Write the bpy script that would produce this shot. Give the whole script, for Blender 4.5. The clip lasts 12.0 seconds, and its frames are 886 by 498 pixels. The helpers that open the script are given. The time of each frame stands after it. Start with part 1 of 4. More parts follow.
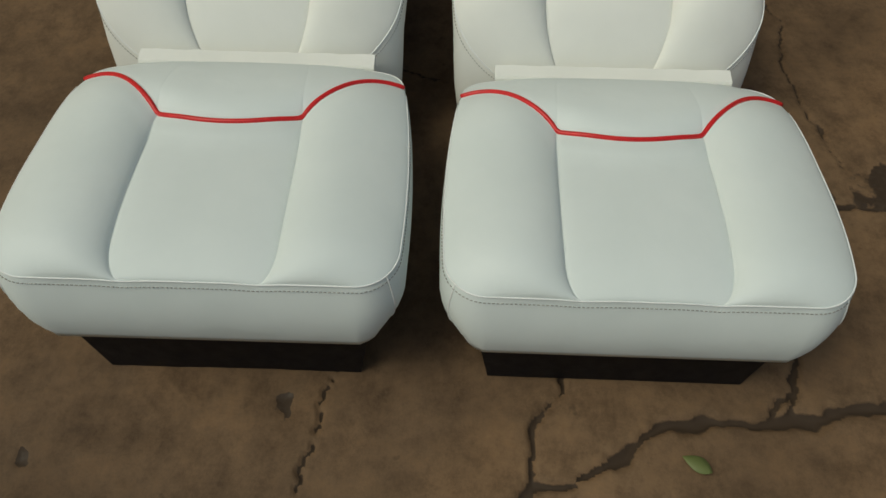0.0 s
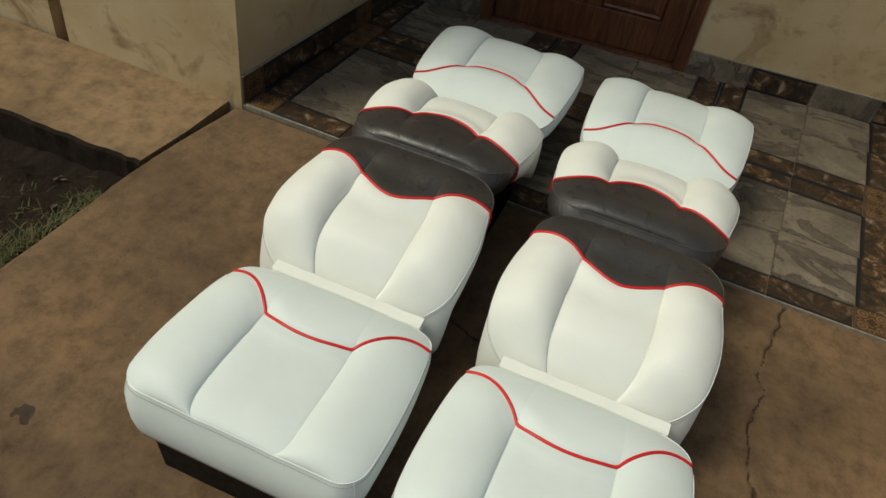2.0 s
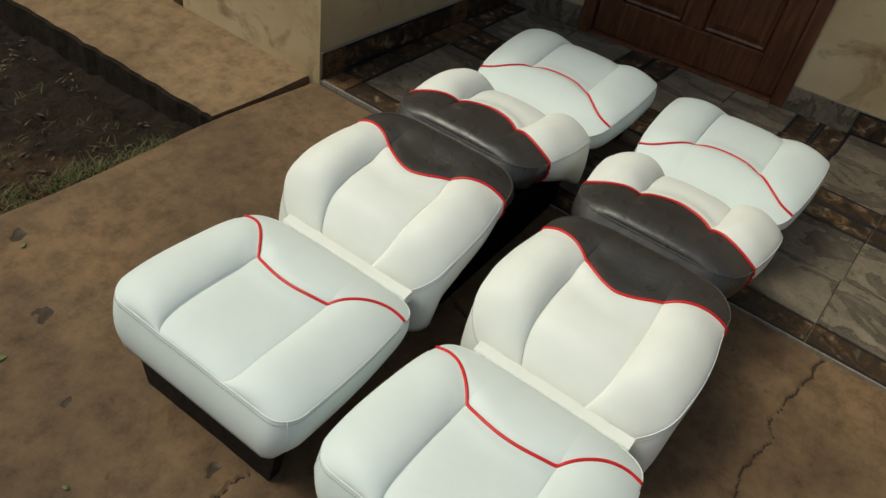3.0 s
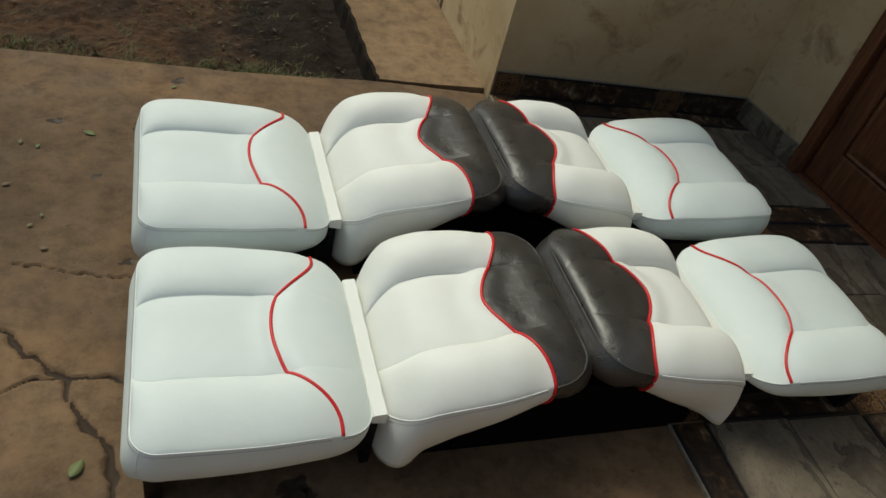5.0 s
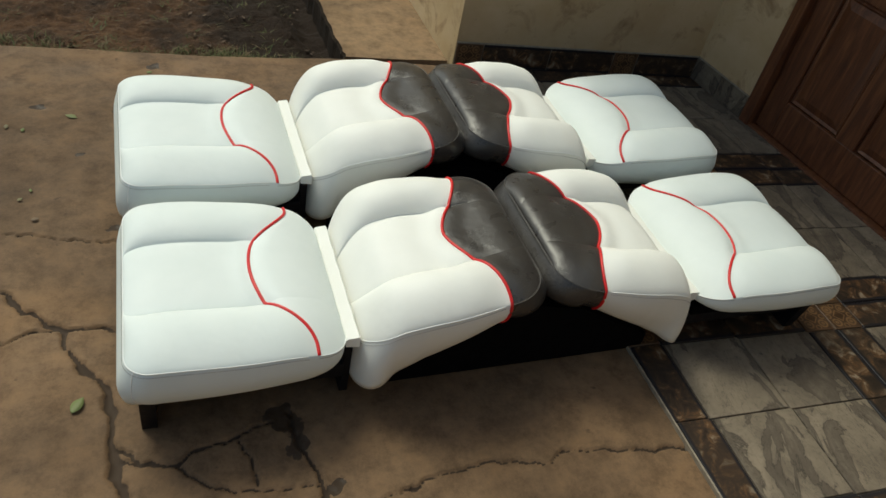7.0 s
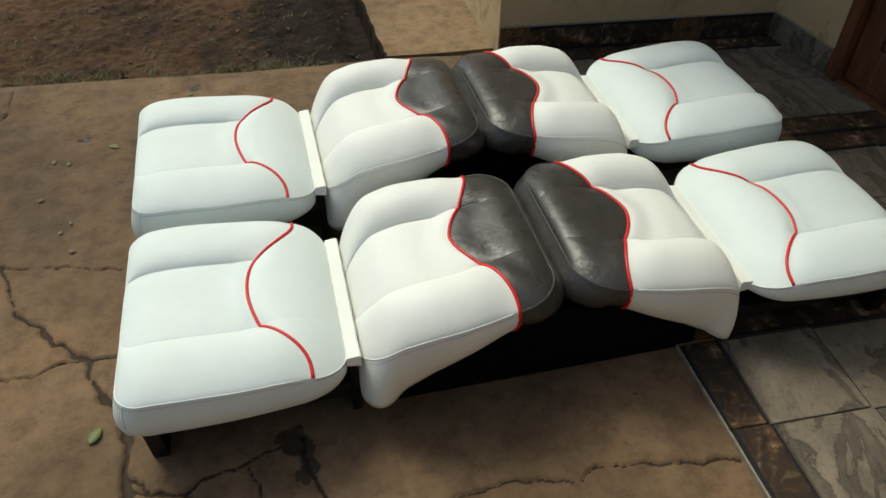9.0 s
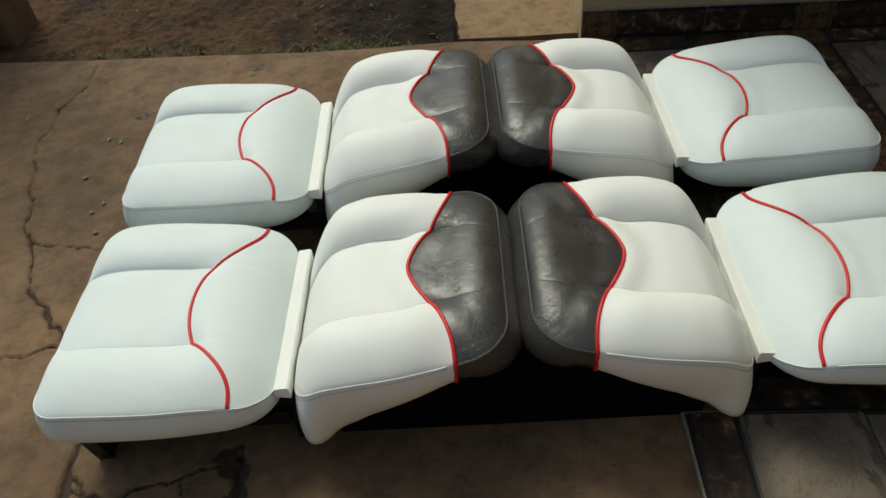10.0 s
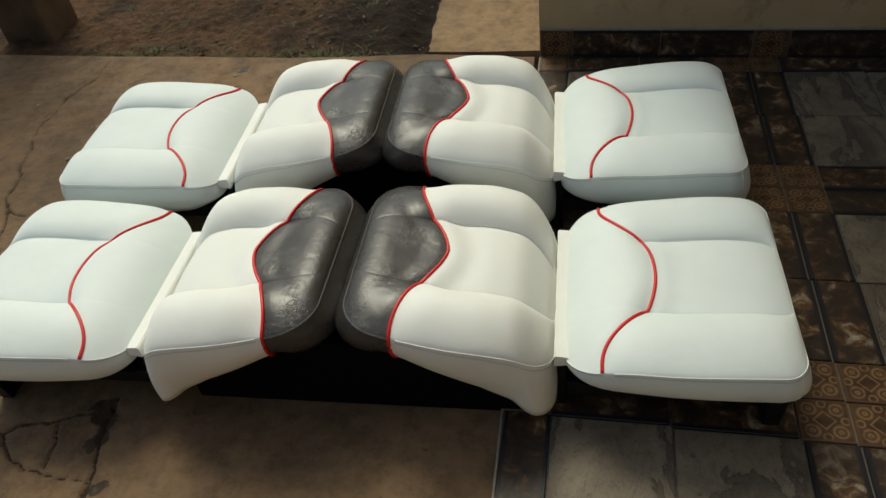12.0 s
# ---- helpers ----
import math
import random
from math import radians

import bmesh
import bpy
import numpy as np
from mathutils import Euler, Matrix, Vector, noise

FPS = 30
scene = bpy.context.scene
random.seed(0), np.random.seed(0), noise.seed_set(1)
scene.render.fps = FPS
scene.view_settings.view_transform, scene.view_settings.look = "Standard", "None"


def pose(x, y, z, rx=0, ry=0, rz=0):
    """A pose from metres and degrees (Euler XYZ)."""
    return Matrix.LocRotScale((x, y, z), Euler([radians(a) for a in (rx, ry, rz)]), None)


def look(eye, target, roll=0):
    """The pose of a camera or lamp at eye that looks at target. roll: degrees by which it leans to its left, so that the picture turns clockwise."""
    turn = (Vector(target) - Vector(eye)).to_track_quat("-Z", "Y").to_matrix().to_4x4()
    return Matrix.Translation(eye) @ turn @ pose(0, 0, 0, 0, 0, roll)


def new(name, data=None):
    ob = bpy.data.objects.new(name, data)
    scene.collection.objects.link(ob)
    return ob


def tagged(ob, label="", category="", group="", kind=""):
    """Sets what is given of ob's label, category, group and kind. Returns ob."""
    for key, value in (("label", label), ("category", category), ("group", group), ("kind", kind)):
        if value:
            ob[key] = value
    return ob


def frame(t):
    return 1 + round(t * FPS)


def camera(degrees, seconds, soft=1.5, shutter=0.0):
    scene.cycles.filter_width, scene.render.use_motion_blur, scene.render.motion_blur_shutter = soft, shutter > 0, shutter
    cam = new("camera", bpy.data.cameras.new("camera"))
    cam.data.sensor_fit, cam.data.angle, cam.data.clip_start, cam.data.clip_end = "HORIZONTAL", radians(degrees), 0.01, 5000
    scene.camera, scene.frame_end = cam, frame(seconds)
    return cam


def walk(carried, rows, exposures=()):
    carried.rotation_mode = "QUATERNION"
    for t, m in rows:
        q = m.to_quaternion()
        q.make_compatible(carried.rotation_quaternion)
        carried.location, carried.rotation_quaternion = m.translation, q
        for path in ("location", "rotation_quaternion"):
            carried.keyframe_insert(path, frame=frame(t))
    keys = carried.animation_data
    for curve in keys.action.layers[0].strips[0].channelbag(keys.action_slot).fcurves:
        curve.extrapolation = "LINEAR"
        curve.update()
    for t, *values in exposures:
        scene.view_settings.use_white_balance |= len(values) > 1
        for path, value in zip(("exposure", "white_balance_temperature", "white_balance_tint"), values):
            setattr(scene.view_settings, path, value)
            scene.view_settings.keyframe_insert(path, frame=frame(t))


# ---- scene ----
cam = camera(62.0, 12.0)
PATH = [
    (0, (-0.836, 0.376, 1.146), (0.309, 0.425, -0.493), -0.2),
    (0.5, (-0.916, 0.325, 1.312), (0.319, 0.429, -0.257), -2.0),
    (1, (-0.987, 0.332, 1.459), (0.345, 0.374, -0.033), 2.6),
    (1.5, (-1.02, 0.321, 1.564), (0.375, 0.402, 0.134), 7.9),
    (2, (-0.989, 0.167, 1.64), (0.43, 0.591, 0.297), 9.6),
    (2.5, (-1.02, -0.067, 1.619), (0.331, 0.608, 0.309), 11.3),
    (3, (-0.898, -0.163, 1.601), (0.389, 0.578, 0.261), 9.9),
    (3.2, (-0.82, -0.181, 1.567), (0.434, 0.574, 0.204), 11.6),
    (4.8, (-0.203, -0.92, 1.567), (0.416, 0.437, 0.235), 15.3),
    (5, (-0.207, -1.007, 1.57), (0.458, 0.378, 0.29), 16.2),
    (5.5, (-0.272, -1.198, 1.567), (0.439, 0.172, 0.295), 16.2),
    (6, (-0.251, -1.228, 1.557), (0.447, 0.14, 0.276), 13.8),
    (6.5, (-0.208, -1.228, 1.556), (0.483, 0.146, 0.278), 13.2),
    (7, (-0.196, -1.243, 1.564), (0.492, 0.136, 0.29), 13.2),
    (8.8, (0.042, -1.261, 1.562), (0.448, 0.215, 0.274), 2.1),
    (9, (0.119, -1.207, 1.543), (0.49, 0.242, 0.216), 1.1),
    (9.5, (0.405, -1.046, 1.534), (0.525, 0.373, 0.13), -1.8),
    (10, (0.632, -1.018, 1.505), (0.539, 0.42, 0.118), -6.2),
    (10.5, (1.033, -1.085, 1.544), (0.634, 0.315, 0.173), -9.1),
    (11, (1.203, -1.112, 1.533), (0.774, 0.301, 0.184), -9.3),
    (11.5, (1.241, -1.117, 1.524), (0.87, 0.329, 0.193), -8.6),
    (12, (1.242, -1.119, 1.528), (0.898, 0.323, 0.186), -8.3),
]
walk(cam, [(t, look(eye, target, roll)) for t, eye, target, roll in PATH],
     [(0.0, -0.48, 6600, -3), (1.0, -0.32, 6850, -3), (1.5, -0.18, 6850, -3), (2.5, -0.02, 6750, -3), (5.0, -0.06, 6500, -3), (5.5, 0.12, 6500, -3), (6.5, 0.22, 6500, -3), (9.0, 0.24, 6480, -3), (9.5, 0.14, 6380, -3), (10.5, 0.06, 6450, -3), (12.0, 0.14, 6700, -3)])

# ---------------------------------------------------------------- light
SUN_ELEV, SUN_AZ = 58.0, 118.0          # degrees; azimuth counter-clockwise from +x
world = bpy.data.worlds.new("sky")
scene.world = world
world.use_nodes = True
wn = world.node_tree.nodes
wl = world.node_tree.links
sky = wn.new("ShaderNodeTexSky")
sky.sky_type = 'NISHITA'
sky.sun_disc = False
sky.sun_elevation = radians(SUN_ELEV)
sky.sun_rotation = radians(90 - SUN_AZ)
sky.dust_density = 4.0
sky.air_density = 1.2
wn["Background"].inputs["Strength"].default_value = 0.10
wl.new(sky.outputs["Color"], wn["Background"].inputs["Color"])
sun_data = bpy.data.lights.new("sun", 'SUN')
sun_data.energy = 1.5
sun_data.angle = radians(24)
sun_data.color = (1.0, 0.94, 0.84)
sun = new("sun", sun_data)
sd = Vector((math.cos(radians(SUN_ELEV)) * math.cos(radians(SUN_AZ)), math.cos(radians(SUN_ELEV)) * math.sin(radians(SUN_AZ)), math.sin(radians(SUN_ELEV))))
sun.matrix_world = look(sd * 20, (0, 0, 0))

# ---------------------------------------------------------------- materials


class Nodes:
    """A small helper round one material's node tree."""

    def __init__(self, name):
        self.mat = bpy.data.materials.new(name)
        self.mat.use_nodes = True
        self.tree = self.mat.node_tree
        self.bsdf = self.tree.nodes["Principled BSDF"]

    def add(self, kind, **inputs):
        node = self.tree.nodes.new(kind)
        for key, value in inputs.items():
            self.put(node.inputs[key.replace("_", " ")], value)
        return node

    def put(self, socket, value):
        if isinstance(value, bpy.types.NodeSocket):
            self.tree.links.new(value, socket)
        else:
            socket.default_value = value

    def coords(self, spread=0.0):
        """Object coordinates; spread: shifted for each object by chance."""
        out = self.add("ShaderNodeTexCoord").outputs["Object"]
        if spread:
            info = self.add("ShaderNodeObjectInfo")
            mul = self.add("ShaderNodeVectorMath")
            mul.operation = 'SCALE'
            comb = self.add("ShaderNodeCombineXYZ")
            comb.inputs[0].default_value, comb.inputs[1].default_value, comb.inputs[2].default_value = 1.0, 1.7, 0.6
            self.put(mul.inputs[0], comb.outputs[0])
            self.put(mul.inputs["Scale"], self.math('MULTIPLY', info.outputs["Random"], spread))
            addn = self.add("ShaderNodeVectorMath")
            self.put(addn.inputs[0], out)
            self.put(addn.inputs[1], mul.outputs[0])
            out = addn.outputs[0]
        return out

    def noise(self, vec, scale, detail=5.0, rough=0.55, distort=0.0):
        n = self.add("ShaderNodeTexNoise", Vector=vec, Scale=scale, Detail=detail, Roughness=rough, Distortion=distort)
        return n.outputs["Fac"]

    def math(self, op, a, b=0.0, clamp=False):
        n = self.add("ShaderNodeMath")
        n.operation, n.use_clamp = op, clamp
        self.put(n.inputs[0], a)
        self.put(n.inputs[1], b)
        return n.outputs[0]

    def ramp(self, fac, *stops):
        n = self.add("ShaderNodeValToRGB", Fac=fac)
        el = n.color_ramp.elements
        while len(el) < len(stops):
            el.new(0.5)
        for e, (p, c) in zip(el, stops):
            e.position = p
            e.color = (*c, 1.0) if isinstance(c, tuple) else (c, c, c, 1.0)
        return n.outputs["Color"]

    def mix(self, fac, a, b):
        n = self.add("ShaderNodeMix")
        n.data_type = 'RGBA'
        self.put(n.inputs[0], fac)
        for socket, c in ((n.inputs[6], a), (n.inputs[7], b)):
            self.put(socket, (*c, 1.0) if isinstance(c, tuple) else c)
        return n.outputs[2]

    def bump(self, height, strength, distance, under=None):
        n = self.add("ShaderNodeBump", Height=height, Strength=strength, Distance=distance)
        if under is not None:
            self.put(n.inputs["Normal"], under)
        return n.outputs["Normal"]

    def attr(self, name):
        n = self.add("ShaderNodeAttribute")
        n.attribute_name = name
        return n.outputs["Fac"]

    def done(self, colour, rough, normal=None, metal=0.0, spec=0.5):
        self.put(self.bsdf.inputs["Base Color"], (*colour, 1.0) if isinstance(colour, tuple) else colour)
        self.put(self.bsdf.inputs["Roughness"], rough)
        self.put(self.bsdf.inputs["Metallic"], metal)
        self.put(self.bsdf.inputs["Specular IOR Level"], spec)
        if normal is not None:
            self.put(self.bsdf.inputs["Normal"], normal)
        return self.mat


def white_vinyl(name, low, high):
    m = Nodes(name)
    p = m.coords()
    col = m.mix(m.ramp(m.noise(p, 6, 4), (0.35, 0.0), (0.7, 1.0)), low, high)
    grain = m.add("ShaderNodeTexVoronoi", Vector=p, Scale=900.0)
    n1 = m.bump(grain.outputs["Distance"], 0.12, 0.0006)
    n2 = m.bump(m.noise(p, 26, 3, 0.5, 0.6), 0.10, 0.006, n1)
    n2 = m.bump(m.noise(p, 8, 2, 0.5, 0.4), 0.16, 0.016, n2)
    return m.done(col, m.ramp(m.noise(p, 14), (0.3, 0.50), (0.7, 0.62)), n2, spec=0.35)


def grey_vinyl():
    m = Nodes("charcoal_vinyl")
    p = m.coords()
    col = m.mix(m.ramp(m.noise(p, 9, 4), (0.35, 0.0), (0.7, 1.0)), (0.037, 0.033, 0.030), (0.051, 0.046, 0.041))
    grain = m.add("ShaderNodeTexVoronoi", Vector=p, Scale=700.0)
    n1 = m.bump(grain.outputs["Distance"], 0.16, 0.0008)
    # fine wrinkles that run across the pad, in loose patches
    stretch = m.add("ShaderNodeMapping", Vector=p)
    stretch.inputs["Rotation"].default_value = (0.0, 0.0, 0.5)
    stretch.inputs["Scale"].default_value = (0.55, 1.5, 1.0)
    q = stretch.outputs[0]
    where = m.ramp(m.noise(p, 11, 3), (0.46, 0.0), (0.60, 1.0))
    fold = m.ramp(m.math('ABSOLUTE', m.math('SUBTRACT', m.noise(q, 34, 3, 0.5, 1.1), 0.5)), (0.0, 0.0), (0.03, 1.0))
    small = m.ramp(m.math('ABSOLUTE', m.math('SUBTRACT', m.noise(q, 120, 3, 0.5, 0.8), 0.5)), (0.0, 0.0), (0.04, 1.0))
    relief = m.math('MULTIPLY', m.math('ADD', fold, m.math('MULTIPLY', small, 0.5)), where)
    n2 = m.bump(relief, 0.36, 0.0012, n1)
    n3 = m.bump(m.noise(p, 16, 3, 0.5, 0.5), 0.25, 0.008, n2)
    return m.done(col, m.ramp(m.noise(p, 18), (0.3, 0.25), (0.7, 0.35)), n3, spec=0.55)


def plain(name, colour, rough, scale=30.0, vary=0.25, bump=0.15, metal=0.0, dist=0.002, spec=0.5):
    m = Nodes(name)
    p = m.coords()
    dark = tuple(c * (1 - vary) for c in colour)
    light = tuple(min(1.0, c * (1 + vary)) for c in colour)
    col = m.mix(m.ramp(m.noise(p, scale), (0.3, 0.0), (0.7, 1.0)), dark, light)
    nor = m.bump(m.noise(p, scale * 4), bump, dist)
    return m.done(col, m.ramp(m.noise(p, scale * 0.6), (0.3, max(0.05, rough - 0.08)), (0.7, min(1.0, rough + 0.08))), nor, metal, spec)


def concrete(name, low, high, patch, cracked=True):
    m = Nodes(name)
    p = m.coords()
    col = m.mix(m.ramp(m.noise(p, 1.6, 6, 0.6, 0.4), (0.34, 0.0), (0.66, 1.0)), low, high)
    col = m.mix(m.ramp(m.noise(p, 0.75, 4, 0.6, 1.0), (0.50, 0.0), (0.66, 0.75)), col, patch)
    speck = m.ramp(m.noise(p, 11.0, 10, 0.78), (0.32, (0.45, 0.42, 0.38)), (0.52, (1.0, 1.0, 1.0)), (0.70, (1.35, 1.30, 1.22)))
    mul = m.add("ShaderNodeMix")
    mul.data_type, mul.blend_type = 'RGBA', 'MULTIPLY'
    mul.inputs[0].default_value = 0.9
    m.put(mul.inputs[6], col)
    m.put(mul.inputs[7], speck)
    col = mul.outputs[2]
    spots = m.ramp(m.noise(p, 24.0, 3, 0.5), (0.70, 0.0), (0.76, 0.55))
    col = m.mix(spots, col, tuple(c * 0.45 for c in low))
    rough = m.ramp(m.noise(p, 5.0), (0.3, 0.72), (0.7, 0.9))
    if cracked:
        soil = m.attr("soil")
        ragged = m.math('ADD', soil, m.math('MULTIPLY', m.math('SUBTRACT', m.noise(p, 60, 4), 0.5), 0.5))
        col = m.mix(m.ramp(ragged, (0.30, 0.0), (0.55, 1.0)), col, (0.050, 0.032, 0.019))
        wet = m.attr("wet")
        edge = m.math('ADD', wet, m.math('MULTIPLY', m.math('SUBTRACT', m.noise(p, 26, 5), 0.5), 0.8))
        mask = m.ramp(edge, (0.42, 0.0), (0.52, 1.0))
        col = m.mix(mask, col, (0.048, 0.030, 0.017))
        rough = m.mix(mask, rough, m.ramp(m.noise(p, 40), (0.38, 0.42), (0.55, 0.8)))
    nor = m.bump(m.noise(p, 90, 6, 0.7), 0.35, 0.003)
    nor = m.bump(m.noise(p, 7, 5), 0.25, 0.012, nor)
    return m.done(col, rough, nor, spec=0.35)


def soil_mat():
    m = Nodes("bare_soil")
    p = m.coords()
    col = m.mix(m.ramp(m.noise(p, 1.3, 5), (0.36, 0.0), (0.62, 1.0)), (0.078, 0.042, 0.022), (0.160, 0.086, 0.043))
    dark = m.ramp(m.noise(p, 3.3, 6, 0.65), (0.52, 0.0), (0.66, 0.85))
    col = m.mix(dark, col, (0.042, 0.029, 0.020))
    col = m.mix(m.ramp(m.noise(p, 34, 6, 0.7), (0.55, 0.0), (0.75, 0.7)), col, (0.20, 0.135, 0.085))
    # near black in a ragged band towards the slab
    damp = m.math('ADD', m.attr("damp"), m.math('MULTIPLY', m.math('SUBTRACT', m.noise(p, 9, 5), 0.5), 0.9))
    col = m.mix(m.ramp(damp, (0.30, 0.0), (0.60, 0.92)), col, (0.020, 0.0135, 0.009))
    clod = m.add("ShaderNodeTexVoronoi", Vector=p, Scale=38.0)
    col = m.mix(m.ramp(m.noise(p, 16, 7, 0.75), (0.40, 0.55), (0.58, 0.0)), col, (0.026, 0.018, 0.012))
    nor = m.bump(m.noise(p, 45, 8, 0.75), 1.0, 0.02, m.bump(clod.outputs["Distance"], 0.5, 0.012))
    return m.done(col, 0.92, nor, spec=0.2)


def plaster():
    m = Nodes("stained_cream_plaster")
    p = m.coords()
    col = m.mix(m.ramp(m.noise(p, 2.2, 6, 0.6), (0.35, 0.0), (0.65, 1.0)), (0.46, 0.332, 0.176), (0.58, 0.448, 0.276))
    stain = m.ramp(m.noise(p, 5.0, 7, 0.68, 0.6), (0.53, 0.0), (0.68, 0.8))
    col = m.mix(stain, col, (0.24, 0.15, 0.075))
    col = m.mix(m.ramp(m.noise(p, 40, 4), (0.66, 0.0), (0.74, 0.4)), col, (0.25, 0.17, 0.10))
    nor = m.bump(m.noise(p, 70, 6, 0.65), 0.3, 0.003)
    nor = m.bump(m.noise(p, 6, 4), 0.3, 0.012, nor)
    return m.done(col, 0.88, nor, spec=0.25)


def slate_tile():
    m = Nodes("slate_look_tile")
    p = m.coords(37.0)
    col = m.mix(m.ramp(m.noise(p, 5, 6, 0.62, 0.7), (0.33, 0.0), (0.66, 1.0)), (0.125, 0.101, 0.074), (0.245, 0.200, 0.145))
    col = m.mix(m.ramp(m.noise(p, 60, 5, 0.7), (0.50, 0.0), (0.72, 0.5)), col, (0.085, 0.068, 0.050))
    # broad slanting cleft bands with a ragged dark rim
    turned = m.add("ShaderNodeMapping", Vector=p)
    turned.inputs["Rotation"].default_value = (0.0, 0.0, 0.75)
    turned.inputs["Scale"].default_value = (1.0, 0.42, 1.0)
    q = turned.outputs[0]
    cleft = m.noise(q, 6.5, 7, 0.58, 0.9)
    band = m.ramp(cleft, (0.50, 0.0), (0.55, 0.75), (0.60, 0.45), (0.67, 0.0))
    col = m.mix(band, col, (0.072, 0.058, 0.045))
    rim = m.ramp(m.math('ABSOLUTE', m.math('SUBTRACT', cleft, 0.53)), (0.0, 0.75), (0.010, 0.0))
    col = m.mix(rim, col, (0.030, 0.025, 0.021))
    fine = m.noise(q, 15.0, 6, 0.6, 1.4)
    thin = m.ramp(m.math('ABSOLUTE', m.math('SUBTRACT', fine, 0.5)), (0.0, 0.55), (0.012, 0.0))
    col = m.mix(thin, col, (0.060, 0.048, 0.038))
    nor = m.bump(cleft, 0.25, 0.010, m.bump(m.noise(p, 22, 6, 0.6), 0.22, 0.004))
    return m.done(col, m.ramp(m.noise(p, 9), (0.3, 0.55), (0.7, 0.72)), nor, spec=0.25)


def marble_tile(name, short):
    """Dark marbled strip tile; short: the axis across the strip, along whose edges a dark line runs."""
    m = Nodes(name)
    flat = m.coords()
    p = m.coords(53.0)
    f = m.noise(p, 19, 7, 0.66, 0.7)
    col = m.ramp(f, (0.36, (0.016, 0.011, 0.008)), (0.49, (0.052, 0.033, 0.021)), (0.56, (0.125, 0.064, 0.027)), (0.63, (0.26, 0.20, 0.135)), (0.70, (0.42, 0.36, 0.28)))
    col = m.mix(m.ramp(m.noise(p, 5, 3), (0.45, 0.0), (0.62, 0.7)), col, (0.030, 0.021, 0.015))
    side = m.math('ABSOLUTE', m.add("ShaderNodeSeparateXYZ", Vector=flat).outputs[short])
    line = m.ramp(m.math('ADD', side, m.math('MULTIPLY', m.math('SUBTRACT', m.noise(p, 30), 0.5), 0.008)), (0.043, 0.0), (0.047, 1.0))
    col = m.mix(line, col, (0.014, 0.013, 0.016))
    nor = m.bump(f, 0.15, 0.002)
    return m.done(col, 0.42, nor, spec=0.35)


def decor_tile():
    m = Nodes("ornamental_ochre_tile")
    p = m.coords()
    sep = m.add("ShaderNodeSeparateXYZ", Vector=p)
    ax, ay = m.math('ABSOLUTE', sep.outputs[0]), m.math('ABSOLUTE', sep.outputs[1])

    def ring(cx, cy, radius, thick):
        dx, dy = m.math('SUBTRACT', ax, cx), m.math('SUBTRACT', ay, cy)
        r = m.math('SQRT', m.math('ADD', m.math('MULTIPLY', dx, dx), m.math('MULTIPLY', dy, dy)))
        return m.ramp(m.math('ABSOLUTE', m.math('SUBTRACT', r, radius)), (thick * 0.6, 1.0), (thick, 0.0))

    scroll = m.math('MAXIMUM', ring(0.030, 0.030, 0.015, 0.0042), ring(0.030, 0.030, 0.004, 0.0042))
    scroll = m.math('MAXIMUM', scroll, ring(0.0, 0.045, 0.009, 0.0030))
    scroll = m.math('MAXIMUM', scroll, ring(0.045, 0.0, 0.009, 0.0030))
    diamond = m.ramp(m.math('ABSOLUTE', m.math('SUBTRACT', m.math('ADD', ax, ay), 0.024)), (0.0022, 1.0), (0.0040, 0.0))
    scroll = m.math('MAXIMUM', scroll, diamond)
    worn = m.math('MULTIPLY', scroll, m.ramp(m.noise(p, 60, 4), (0.30, 0.25), (0.52, 1.0)))
    ground = m.mix(m.ramp(m.noise(p, 28, 5), (0.35, 0.0), (0.65, 1.0)), (0.034, 0.017, 0.008), (0.075, 0.038, 0.016))
    col = m.mix(worn, ground, (0.240, 0.140, 0.066))
    border = m.ramp(m.math('MAXIMUM', ax, ay), (0.050, 0.0), (0.053, 1.0))
    col = m.mix(border, col, (0.10, 0.056, 0.030))
    return m.done(col, 0.38, m.bump(scroll, 0.25, 0.0015))


def door_wood():
    m = Nodes("dark_varnished_wood")
    p = m.coords()
    map_ = m.add("ShaderNodeMapping", Vector=p)
    map_.inputs["Scale"].default_value = (9.0, 9.0, 0.9)
    q = map_.outputs[0]
    f = m.noise(q, 3.0, 8, 0.65, 1.2)
    col = m.ramp(f, (0.3, (0.046, 0.015, 0.007)), (0.5, (0.115, 0.040, 0.016)), (0.7, (0.190, 0.075, 0.029)))
    return m.done(col, m.ramp(m.noise(p, 8), (0.3, 0.35), (0.7, 0.55)), m.bump(f, 0.3, 0.002))


def leaf_mat():
    m = Nodes("fallen_leaf")
    info = m.add("ShaderNodeObjectInfo")
    col = m.ramp(info.outputs["Random"], (0.0, (0.13, 0.17, 0.045)), (0.5, (0.16, 0.14, 0.06)), (1.0, (0.14, 0.085, 0.045)))
    return m.done(col, 0.6, m.bump(m.noise(m.coords(), 120), 0.3, 0.002))


def grass_mat():
    m = Nodes("grass_blades")
    geo = m.add("ShaderNodeNewGeometry")
    col = m.ramp(geo.outputs["Random Per Island"], (0.0, (0.050, 0.075, 0.018)), (0.5, (0.085, 0.092, 0.030)), (1.0, (0.15, 0.100, 0.05)))
    return m.done(col, 0.7, spec=0.3)


